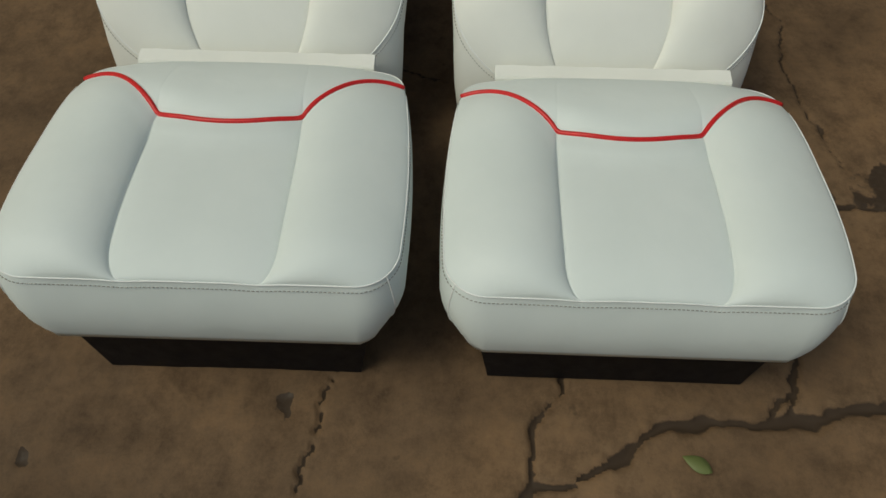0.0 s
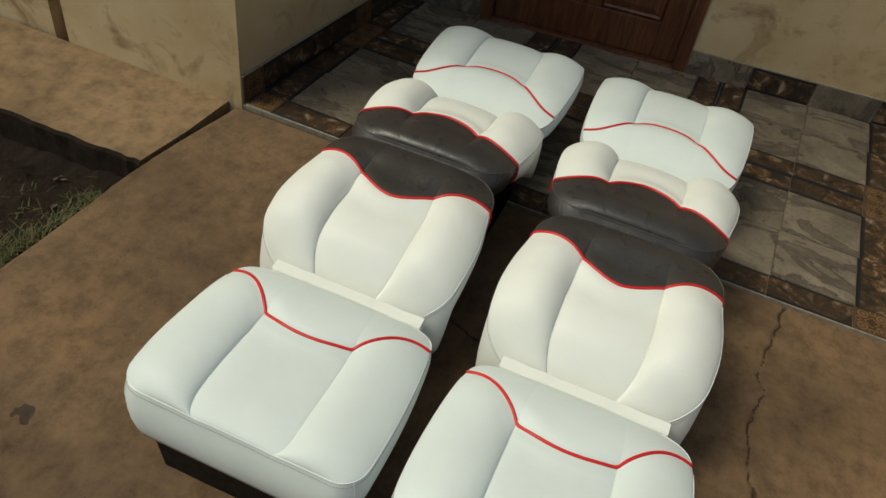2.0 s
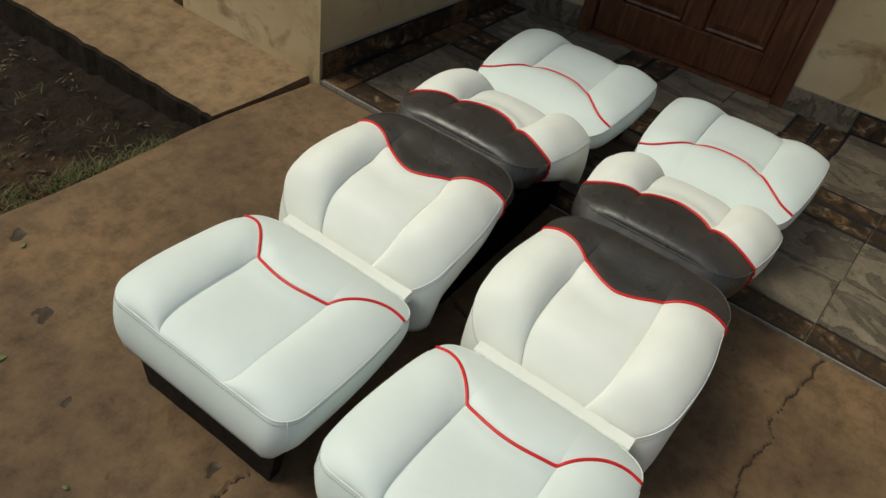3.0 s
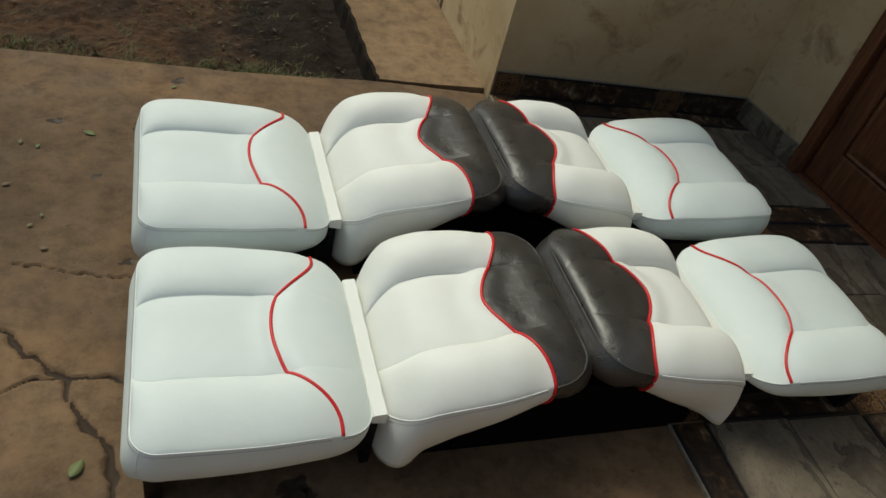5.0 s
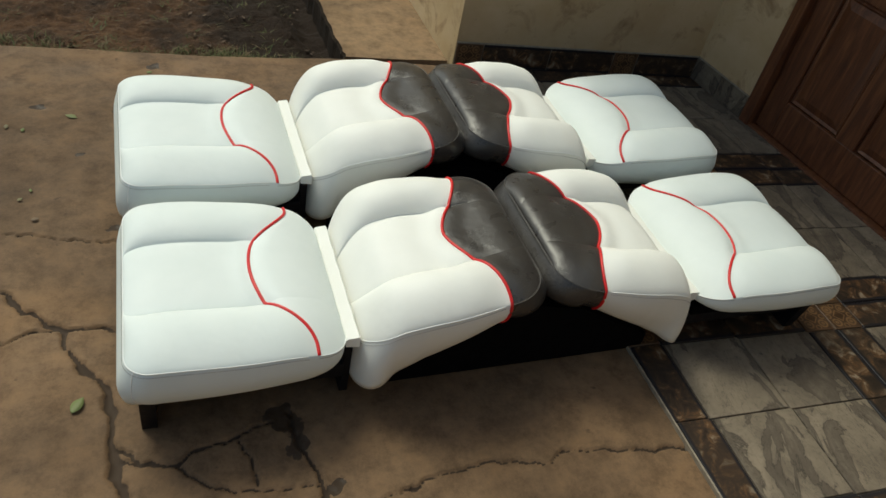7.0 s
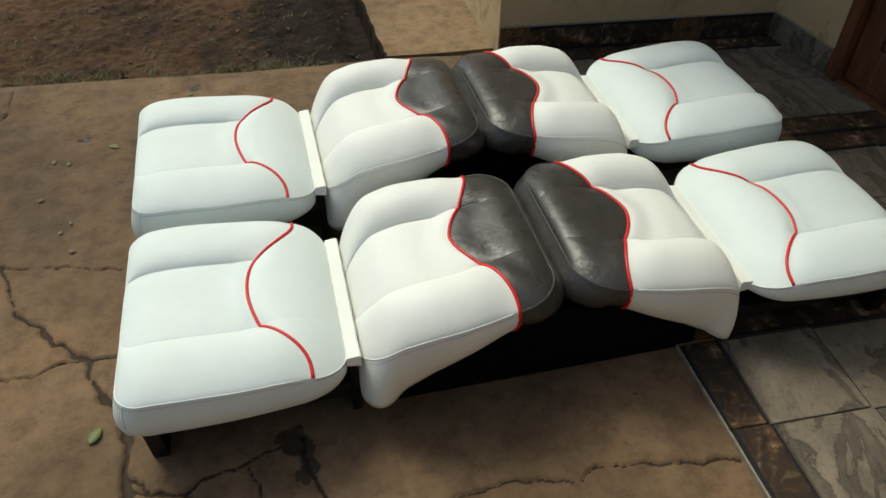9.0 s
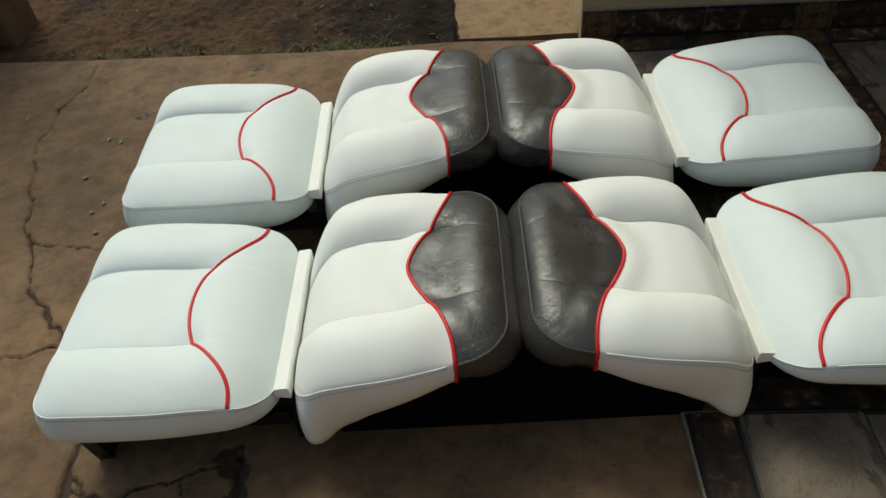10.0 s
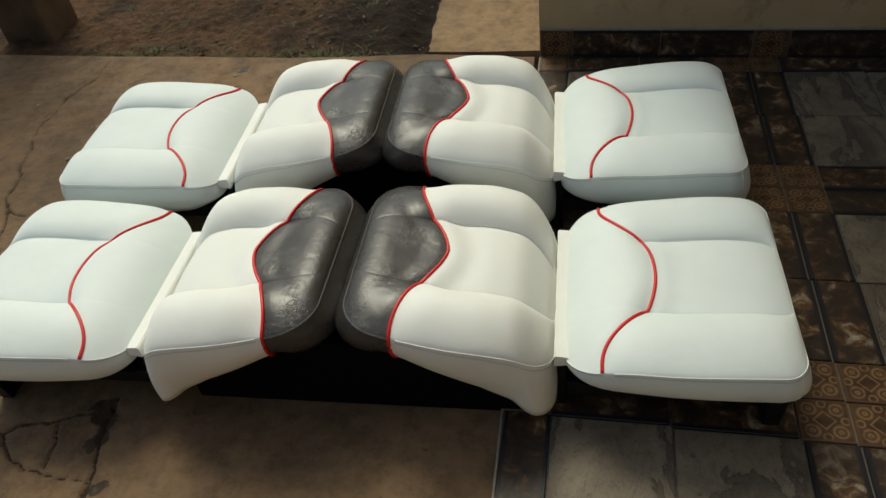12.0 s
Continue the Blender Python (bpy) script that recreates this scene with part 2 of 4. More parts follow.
CUSHION_WHITE = white_vinyl("cool_white_vinyl", (0.735, 0.790, 0.765), (0.785, 0.835, 0.808))
BACK_WHITE = white_vinyl("warm_white_vinyl", (0.815, 0.815, 0.760), (0.860, 0.858, 0.805))
GREY = grey_vinyl()
RED = plain("red_piping_vinyl", (0.62, 0.012, 0.014), 0.38, 200, 0.12, 0.1)
THREAD = plain("grey_thread", (0.36, 0.35, 0.32), 0.8, 400, 0.2, 0.1)
PALE_THREAD = plain("pale_grey_thread", (0.11, 0.10, 0.09), 0.7, 400, 0.2, 0.1)
SEAM_WHITE = plain("white_seam_welt", (0.86, 0.87, 0.85), 0.4, 200, 0.03, 0.1)
BLACK = plain("black_painted_metal", (0.006, 0.006, 0.008), 0.5, 60, 0.3, 0.15, spec=0.25)
MATTE_BLACK = plain("matte_black", (0.0022, 0.0022, 0.003), 0.9, 60, 0.3, 0.2, spec=0.08)
CONCRETE = concrete("worn_reddish_concrete", (0.104, 0.064, 0.034), (0.190, 0.118, 0.063), (0.250, 0.148, 0.073))
SLAB = concrete("ochre_concrete_slab", (0.162, 0.102, 0.052), (0.268, 0.176, 0.096), (0.112, 0.067, 0.036), False)
SOIL, PLASTER = soil_mat(), plaster()
SLATE, DECOR = slate_tile(), decor_tile()
MARBLE, MARBLE_LONG = marble_tile("brown_marbled_tile", 1), marble_tile("brown_marbled_upright_tile", 0)
GROUT = plain("pale_brown_grout", (0.19, 0.155, 0.115), 0.9, 80)
TRIM = plain("pale_edge_trim", (0.26, 0.22, 0.165), 0.7, 50)
WOOD, LEAF, GRASS = door_wood(), leaf_mat(), grass_mat()

# ---------------------------------------------------------------- mesh helpers


def mesh_object(name, verts, faces, material, parent=None, smooth=True):
    me = bpy.data.meshes.new(name)
    me.from_pydata([tuple(v) for v in verts], [], faces)
    me.materials.append(material)
    if smooth:
        me.polygons.foreach_set("use_smooth", [True] * len(me.polygons))
    me.update()
    ob = new(name, me)
    ob.parent = parent
    return ob


def part(name, bm, material, parent, label="", smooth=False):
    me = bpy.data.meshes.new(name)
    bm.normal_update()
    bm.to_mesh(me)
    bm.free()
    me.materials.append(material)
    if smooth:
        me.polygons.foreach_set("use_smooth", [True] * len(me.polygons))
    ob = new(name, me)
    ob.parent = parent
    return tagged(ob, label)


def box(bm, lo, hi, bevel=0.0, m=None):
    """A box between two corners, its edges rounded, added to bm."""
    size = [b - a for a, b in zip(lo, hi)]
    mid = [(a + b) / 2 for a, b in zip(lo, hi)]
    got = bmesh.ops.create_cube(bm, size=1.0, matrix=Matrix.Translation(mid) @ Matrix.Diagonal((*size, 1)))
    verts = got["verts"]
    if bevel:
        edges = list({e for v in verts for e in v.link_edges})
        out = bmesh.ops.bevel(bm, geom=edges, offset=bevel, segments=2, affect='EDGES', profile=0.5)
        verts = list({v for f in out["faces"] for v in f.verts} | {v for v in verts if v.is_valid})
    if m is not None:
        bmesh.ops.transform(bm, matrix=m, verts=[v for v in verts if v.is_valid])
    return bm


def boxed(lo, hi, bevel=0.0, m=None):
    return box(bmesh.new(), lo, hi, bevel, m)


def prism(outline, z0, z1):
    """A straight prism over an outline in the xy-plane."""
    n = len(outline)
    verts = [(x, y, z0) for x, y in outline] + [(x, y, z1) for x, y in outline]
    faces = [tuple(range(n))[::-1], tuple(range(n, 2 * n))] + [(i, (i + 1) % n, n + (i + 1) % n, n + i) for i in range(n)]
    return verts, faces


def tube(points, radius, sides=6, closed=False):
    """Vertices and faces of a round cord along points."""
    pts = [Vector(p) for p in points]
    n = len(pts)
    verts, faces = [], []
    for i, p in enumerate(pts):
        a = pts[(i - 1) % n] if closed or i else p
        b = pts[(i + 1) % n] if closed or i < n - 1 else p
        way = (b - a).normalized()
        side = way.cross(Vector((0, 0, 1)))
        side = side.normalized() if side.length > 1e-4 else Vector((1, 0, 0))
        up = side.cross(way)
        for k in range(sides):
            t = 2 * math.pi * k / sides
            verts.append(p + radius * (math.cos(t) * side + math.sin(t) * up))
    for i in range(n if closed else n - 1):
        for k in range(sides):
            a, b = i * sides + k, i * sides + (k + 1) % sides
            c, d = ((i + 1) % n) * sides + (k + 1) % sides, ((i + 1) % n) * sides + k
            faces.append((a, b, c, d))
    if not closed:
        faces.append(tuple(range(sides))[::-1])
        faces.append(tuple(range((n - 1) * sides, n * sides)))
    return verts, faces


def spline(x, xs, ys):
    """A smooth curve through the knots xs, ys."""
    xs, ys = np.asarray(xs, float), np.asarray(ys, float)
    x = min(max(x, xs[0]), xs[-1])
    i = int(min(max(np.searchsorted(xs, x) - 1, 0), len(xs) - 2))
    slope = np.gradient(ys, xs)
    h = xs[i + 1] - xs[i]
    t = (x - xs[i]) / h
    return float((2 * t**3 - 3 * t**2 + 1) * ys[i] + (t**3 - 2 * t**2 + t) * h * slope[i] + (3 * t**2 - 2 * t**3) * ys[i + 1] + (t**3 - t**2) * h * slope[i + 1])


# ---------------------------------------------------------------- the seats
# Seat frame: origin on the floor under the hinge, +u towards the headrest end, v across.
GROOVE = 0.41        # share of the half width at which the quilting creases run


def across(b, depth, low=0.02, puff=0.36, crest=1.0):
    """The padded cross-section: a centre panel and two bolsters with creases between; 0 at the edges."""
    s = abs(b)
    soft = (1 - s**3.2)
    if s < GROOVE:
        tuft = low + puff * math.sqrt(max(0.0, 1 - (s / GROOVE) ** 2))
    else:
        t = (s - GROOVE) / (1 - GROOVE)
        tuft = low * (1 - t**3.4) + (crest - low) * math.sin(math.pi * t**0.80) ** 0.72
    return soft * (1 - depth) + tuft * depth


def rounded(d, r):
    """How far a rounded corner of radius r has opened at distance d from the end."""
    return 0.0 if d >= r else r - math.sqrt(max(0.0, r * r - (r - d) ** 2))


class Cushion:
    base = 0.0
    U0, U1, BACK_R, FRONT_R = -0.495, -0.004, 0.062, 0.055

    def width(self, u):
        w = spline(u, (-0.495, -0.39, -0.28, -0.16, -0.08, -0.004), (0.282, 0.289, 0.289, 0.281, 0.270, 0.246))
        return w - rounded(u - self.U0, self.FRONT_R) - rounded(self.U1 - u, self.BACK_R)

    def split(self, b):
        s = abs(b)
        if s < GROOVE:
            return -0.209 + 0.024 * (s / GROOVE) ** 2
        t = (s - GROOVE) / (1 - GROOVE)
        return -0.185 + 0.100 * math.sin(math.pi / 2 * min(1.0, 1.12 * t)) ** 0.9

    def seam(self, u, b):
        return spline(u, (-0.495, -0.42, -0.25, -0.10, -0.03, -0.004), (0.284, 0.290, 0.283, 0.268, 0.244, 0.229)) - (0.003 * math.exp(-((abs(b) - GROOVE) / 0.12) ** 2) * math.exp(-((u - self.U0) / 0.05) ** 2) if abs(b) < 0.999 else 0)

    def top(self, u, b):
        d0, d1 = u - self.U0, self.U1 - u
        end = 1.0
        if d0 < 0.07:
            end *= math.sqrt(max(0.0, 1 - (1 - d0 / 0.07) ** 2))
        if d1 < 0.12:
            end *= math.sqrt(max(0.0, 1 - (1 - d1 / 0.12) ** 2))
        ahead = u < self.split(b)
        near = min(1.0, abs(u - self.split(b)) / (0.06 if ahead else 0.04))
        depth = 0.46 + 0.40 * near * near * (3 - 2 * near) if ahead else 0.46 - 0.40 * near
        z = self.seam(u, b) + 0.034 * end * across(b, depth)
        z -= 0.006 * math.exp(-((u + 0.195) / 0.026) ** 2 - ((abs(b) - GROOVE) / 0.11) ** 2)
        return z - 0.005 * math.exp(-((u - self.split(b)) / 0.010) ** 2) * (1 - b**6)

    def skirt(self, t, n, u):
        front = max(0.0, -n[0])
        back = max(0.0, n[0])
        side = (1 - front) * (1 - back)
        out = 0.010 * side * math.sin(math.pi * 0.75 * t) + 0.022 * front * math.sin(math.pi * 0.72 * t) - 0.034 * (1 - back) * (1 - front**6) * t**3
        bottom = 0.152 + self.base - 0.004 * front**8 + 0.030 * back + 0.02 * max(0.0, (u + 0.10) / 0.10) * (1 - back)
        return out, bottom


class Back:
    pull = 0.0

    U0, U1, BACK_R, FRONT_R = 0.028, 0.496, 0.085, 0.075

    def width(self, u):
        w = spline(u, (0.028, 0.08, 0.16, 0.26, 0.37, 0.496), (0.244, 0.270, 0.283, 0.281, 0.264, 0.247))
        return w - rounded(u - self.U0, self.FRONT_R) - rounded(self.U1 - u, self.BACK_R)

    def split(self, b):
        s = abs(b)
        if s < GROOVE:
            return self.pull + 0.284 + 0.050 * (s / GROOVE) ** 1.6
        t = (s - GROOVE) / (1 - GROOVE)
        return self.pull + 0.334 + 0.048 * math.sin(math.pi * 0.5 * t)

    def seam(self, u, b):
        return spline(u, (0.028, 0.055, 0.10, 0.16, 0.26, 0.37, 0.43, 0.496), (0.205, 0.244, 0.294, 0.319, 0.333, 0.342, 0.352, 0.360))

    def top(self, u, b):
        d0, d1 = u - self.U0, self.U1 - u
        end = 1.0
        if d0 < 0.11:
            end *= math.sqrt(max(0.0, 1 - (1 - d0 / 0.11) ** 2))
        if d1 < 0.08:
            end *= math.sqrt(max(0.0, 1 - (1 - d1 / 0.08) ** 2))
        r = self.split(b)
        near = min(1.0, abs(u - r) / 0.075)
        depth = 0.36 + 0.64 * near * near * (3 - 2 * near) if u < r else 0.36 - 0.28 * near
        hollow = 0.010 * math.exp(-(b / 0.42) ** 2) * math.exp(-((u - 0.27) / 0.10) ** 2)
        z = self.seam(u, b) + (0.047 - 0.012 * max(0.0, min(1.0, (u - r) / 0.06))) * end * across(b, depth, 0.12, 0.40, 1.14) - hollow
        z -= 0.004 * math.exp(-((u - 0.345 - self.pull) / 0.030) ** 2 - ((abs(b) - GROOVE) / 0.10) ** 2)
        return z - 0.005 * math.exp(-((u - r) / 0.012) ** 2) * (1 - b**6)

    def skirt(self, t, n, u):
        head = max(0.0, n[0])
        foot = max(0.0, -n[0])
        out = 0.007 * (1 - head) * math.sin(math.pi * 0.8 * t) + 0.034 * head * math.sin(math.pi * 0.62 * t) - 0.042 * (1 - head) * (1 - foot) * t**2
        out += 0.024 * t * 4 * foot**2 * n[1]**2
        bottom = spline(u, (0.028, 0.20, 0.37, 0.496), (0.072, 0.168, 0.250, 0.292))
        return out, bottom


def padded(form, rows_a, rows_b, cols=56, rings=9):
    """The padded body: vertices, faces of the part before the piping and beyond it, the edge loop and a point on top."""
    bolster = GROOVE + (1 - GROOVE) * (0.5 - 0.5 * np.cos(np.linspace(0, math.pi, 17)))
    centre = GROOVE * np.sin(np.linspace(-1, 1, 25) * math.pi / 2)
    bs = np.concatenate([-bolster[::-1], centre[1:-1], bolster])
    verts, faces = [], ([], [])
    n_rows = rows_a + rows_b

    def along(i, b):
        r = form.split(b)
        if i <= rows_a:
            t = i / rows_a
            t = 1 - math.cos(t * math.pi / 2) if rows_a else t
            return form.U0 + (r - form.U0) * t
        t = (i - rows_a) / rows_b
        return r + (form.U1 - r) * math.sin(t * math.pi / 2)

    for i in range(n_rows + 1):
        for b in bs:
            u = along(i, b)
            verts.append(Vector((u, b * form.width(u), form.top(u, b))))
    at = lambda i, j: i * (cols + 1) + j
    for i in range(n_rows):
        for j in range(cols):
            faces[0 if i < rows_a else 1].append((at(i, j), at(i + 1, j), at(i + 1, j + 1), at(i, j + 1)))
    loop = [(0, j) for j in range(cols + 1)] + [(i, cols) for i in range(1, n_rows + 1)]
    loop += [(n_rows, j) for j in range(cols - 1, -1, -1)] + [(i, 0) for i in range(n_rows - 1, 0, -1)]
    ring0 = [at(i, j) for i, j in loop]
    edge = [verts[k] for k in ring0]
    m = len(loop)
    normals = []
    for k in range(m):
        a, c = edge[(k - 2) % m], edge[(k + 2) % m]
        d = c - a
        nrm = Vector((d.y, -d.x, 0))
        normals.append(nrm.normalized() if nrm.length > 1e-6 else Vector((0, 0, 0)))
    if sum(n.dot(e - Vector(((form.U0 + form.U1) / 2, 0, e.z))) for n, e in zip(normals, edge)) < 0:
        normals = [-n for n in normals]
    last = ring0
    mid_ring = []
    for s in range(1, rings + 1):
        t = s / rings
        ring = []
        for k in range(m):
            out, bottom = form.skirt(t, normals[k], edge[k].x)
            z = edge[k].z + (bottom - edge[k].z) * t
            verts.append(edge[k] + normals[k] * out)
            verts[-1].z = z
            ring.append(len(verts) - 1)
        if s == 1:
            mid_ring = [verts[k].copy() for k in ring]
        for k in range(m):
            l = (k + 1) % m
            beyond = 1 if loop[k][0] >= rows_a and loop[l][0] >= rows_a else 0
            faces[beyond].append((last[k], last[l], ring[l], ring[k]))
        last = ring
    # the underside, from the last ring's two flanks
    for i in range(n_rows):
        pair = []
        for row in (i, i + 1):
            left = last[loop.index((row, 0))]
            right = last[loop.index((row, cols))]
            pair.append((left, right))
        faces[0 if i < rows_a else 1].append((pair[0][0], pair[0][1], pair[1][1], pair[1][0]))
    for row, flip in ((0, False), (n_rows, True)):
        seq = [last[loop.index((row, j))] for j in range(cols + 1)]
        faces[0 if row == 0 else 1].append(tuple(seq[::-1] if flip else seq))
    marks = [(1 if row >= rows_a else 0) for row, _ in loop]
    return verts, faces, edge, mid_ring, normals, marks, loop


def used(verts, faces):
    keep = sorted({k for f in faces for k in f})
    at = {k: n for n, k in enumerate(keep)}
    return [verts[k] for k in keep], [tuple(at[k] for k in f) for f in faces]


def dashes(points, step, length, radius):
    """Short stitches laid along a line of points."""
    verts, faces = [], []
    walked = 0.0
    due = 0.0
    for a, b in zip(points, points[1:]):
        d = (b - a).length
        if d < 1e-6:
            continue
        while due <= walked + d:
            p = a + (b - a) * ((due - walked) / d)
            w = (b - a).normalized()
            v, f = tube([p, p + w * length], radius, 4)
            faces += [tuple(k + len(verts) for k in face) for face in f]
            verts += v
            due += step
        walked += d
    return verts, faces


def runs(marks, want):
    """The stretches of an edge loop that belong to one side of the piping."""
    n = len(marks)
    start = next((k for k in range(n) if marks[k] == want and marks[k - 1] != want), 0)
    out = []
    for k in range(n):
        if marks[(start + k) % n] != want:
            break
        out.append((start + k) % n)
    return out


def padded_parts(form, root, name, rows_a, rows_b, grey):
    verts, faces, edge, below, normals, marks, loop = padded(form, rows_a, rows_b)
    WHITE = BACK_WHITE if grey else CUSHION_WHITE
    if grey:
        body = mesh_object(name, *used(verts, faces[0]), WHITE, root)
        cap = mesh_object("headrest_cover", *used(verts, faces[1]), GREY, body)
        tagged(cap, "charcoal grey wrinkled vinyl headrest cover")
    else:
        body = mesh_object(name, *used(verts, faces[0] + faces[1]), WHITE, root)
        cap = None
    # red piping over the top, and on the backrest down both flanks
    line = []
    for b in np.linspace(-1, 1, 90):
        u = form.split(b)
        line.append(Vector((u, b * form.width(u), form.top(u, b) + 0.0015)))
    if grey:
        k0, k1 = loop.index((rows_a, 0)), loop.index((rows_a, 56))
        m = len(loop)
        low = len(verts) - 9 * m
        near = [verts[low + s * m + k0] + normals[k0] * 0.0012 for s in range(9)]
        far = [verts[low + s * m + k1] + normals[k1] * 0.0012 for s in range(9)]
        line = near[::-1] + line + far
    pv, pf = tube(line, 0.0042, 8)
    tagged(mesh_object("red_piping", pv, pf, RED, body), "bright red vinyl piping")
    # upright seams at the front corners of the cushion
    if not grey:
        m = len(loop)
        low = len(verts) - 9 * m
        for side in (-1, 1):
            k = min(range(m), key=lambda j: (normals[j] - Vector((-0.62, side * 0.78, 0))).length)
            cv, cf = tube([edge[k]] + [verts[low + s * m + k] + normals[k] * 0.0004 for s in range(8)], 0.0013, 5)
            mesh_object("corner_seam", cv, cf, SEAM_WHITE, body)
    # welt and stitches along the top edge
    for want, mat, thread, owner in ((0, SEAM_WHITE, THREAD, body), (1, GREY if grey else SEAM_WHITE, PALE_THREAD if grey else THREAD, cap or body)):
        ids = runs(marks, want)
        pts = [edge[k] + normals[k] * 0.0005 for k in ids]
        sv, sf = tube(pts, 0.0012, 6)
        mesh_object("welt_seam", sv, sf, mat, owner)
        if grey and want == 1:
            tv, tf = tube([edge[k] + normals[k] * 0.0026 + Vector((0, 0, -0.0005)) for k in ids], 0.0012, 4)
            tagged(mesh_object("stitching", tv, tf, thread, owner), "pale grey stitching")
        else:
            off = [below[k].lerp(edge[k], 0.35) + normals[k] * 0.0008 for k in ids]
            dv, df = dashes(off, 0.0062, 0.0036, 0.0008)
            mesh_object("stitching", dv, df, thread, owner)
    return body


def car_seat(m, where, drop=0.0, pull=0.0, slide=0.0, aside=0.0):
    """One seat; drop: how far the padding has sunk; pull: shift of the headrest cover's seam; slide, aside: of the cushion and of the back."""
    root = new("car_seat")
    tagged(root, "reclined white vinyl car seat with red piping, " + where, "car seat", "reclined car seats")
    cushion = Cushion()
    cushion.base = max(0.0, 1.2 * drop)
    padded_parts(cushion, root, "seat_cushion", 26, 22, False).location.x += slide
    back = Back()
    back.pull = pull
    padded_parts(back, root, "backrest", 34, 24, True).location.y += aside
    # hinge flap between cushion and backrest, with a slightly rumpled edge
    rng = random.Random(5)
    cols = 40
    hv, hf = [], []
    for j in range(cols + 1):
        v = -0.212 + 0.424 * j / cols
        w = 0.0004 * math.sin(j * 0.9) + rng.uniform(-0.0002, 0.0002)
        for u, z in ((-0.006, 0.214), (-0.006, 0.236), (-0.003, 0.240), (0.024, 0.243), (0.028, 0.239), (0.028, 0.208)):
            hv.append((u + w, v, z + w))
    for j in range(cols):
        for k in range(6):
            a, b = j * 6 + k, j * 6 + (k + 1) % 6
            hf.append((a, b, b + 6, a + 6))
    hf += [(5, 4, 3, 2, 1, 0), tuple(range(cols * 6, cols * 6 + 6))]
    tagged(mesh_object("hinge_flap", hv, hf, BACK_WHITE, root, False), "white vinyl hinge flap")
    # black metal underframe
    bm = boxed((-0.40, -0.20, 0.125), (-0.03, 0.20, 0.160), 0.006)
    part("base_pan", bm, MATTE_BLACK, root, "black felt underside")
    fv, ff = prism([(-0.236, 0.15), (0.236, 0.15), (0.212, 0.0), (-0.212, 0.0)], 0.0, 0.035)
    foot = mesh_object("front_foot", [(-0.478 + z + 0.12 * (0.15 - y) * -1 * 0.1, x, y) for x, y, z in fv], ff, BLACK, root, False)
    tagged(foot, "black metal foot plate")
    part("hinge_bracket", boxed((0.000, -0.185, 0.004), (0.022, 0.185, 0.205), 0.003), BLACK, root, "black metal hinge bracket")
    for side in (-1, 1):
        part("rail", boxed((-0.45, side * 0.185 - 0.012, 0.085), (0.0, side * 0.185 + 0.012, 0.130), 0.003), BLACK, root, "black metal seat rail")
    for piece in root.children:
        if piece.name.split(".")[0] not in ("front_foot", "hinge_bracket"):
            piece.location.z -= drop
    root.matrix_basis = m
    return root


car_seat(pose(0.186, 0.113, 0), "on cracked concrete", 0.004, 0.006, 0.0, 0.010)
car_seat(pose(0.182, 0.758, 0, 0.9, 0, 0.8), "on cracked concrete", -0.016, 0.004, 0.0, 0.021)
car_seat(pose(1.234, 0.142, 0.013, 0, 0, 180.0), "on the tiled porch", 0.024, -0.003, 0.010)
car_seat(pose(1.212, 0.797, 0.013, -0.6, 0, 180.9), "on the tiled porch", 0.003, -0.003, 0.010)

# low black gabled stand under the raised backrests, one under each row; its assumed shape fills the black space there
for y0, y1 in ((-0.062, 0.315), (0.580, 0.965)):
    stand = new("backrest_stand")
    tagged(stand, "low black gabled stand filling the space under two backrests", "stand", "backrest stands")
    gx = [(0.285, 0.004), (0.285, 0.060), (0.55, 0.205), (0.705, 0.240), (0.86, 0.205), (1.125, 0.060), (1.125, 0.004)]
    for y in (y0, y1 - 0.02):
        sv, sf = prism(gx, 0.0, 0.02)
        mesh_object("side_board", [(x, y + d, z) for x, z, d in sv], sf, MATTE_BLACK, stand, False)
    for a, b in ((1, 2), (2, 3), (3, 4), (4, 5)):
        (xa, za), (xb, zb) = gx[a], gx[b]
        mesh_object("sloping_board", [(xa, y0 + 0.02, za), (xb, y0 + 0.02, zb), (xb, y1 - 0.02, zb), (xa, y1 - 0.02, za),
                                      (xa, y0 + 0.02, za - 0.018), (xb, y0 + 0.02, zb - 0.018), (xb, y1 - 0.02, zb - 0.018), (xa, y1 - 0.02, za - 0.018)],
                    [(0, 1, 2, 3), (7, 6, 5, 4), (0, 4, 5, 1), (1, 5, 6, 2), (2, 6, 7, 3), (3, 7, 4, 0)], MATTE_BLACK, stand, False)

# ---------------------------------------------------------------- concrete yard


def yard_edge(x):
    return 1.775 + 0.085 * np.maximum(0, -x) - 0.12 * np.maximum(0, x - 0.6)


CRACKS = []


def crack(width, *points):
    CRACKS.append((width, points))


crack(0.006, (-0.94, 1.831), (-0.93, 1.621), (-0.98, 1.48), (-0.96, 1.345), (-0.98, 1.289), (-0.952, 1.154), (-0.915, 1.075), (-0.906, 0.974), (-0.861, 0.907), (-0.83, 0.772), (-0.772, 0.682), (-0.723, 0.57), (-0.705, 0.48))
crack(0.013, (-0.705, 0.48), (-0.629, 0.412), (-0.573, 0.334), (-0.48, 0.25), (-0.475, 0.19), (-0.43, 0.12))
crack(0.021, (-0.43, 0.12), (-0.375, 0.04), (-0.355, -0.04), (-0.36, -0.12), (-0.345, -0.22), (-0.325, -0.32), (-0.32, -0.45), (-0.36, -0.62), (-0.34, -0.85))
crack(0.007, (-0.48, 0.25), (-0.4, 0.255), (-0.31, 0.2), (-0.2, 0.18))
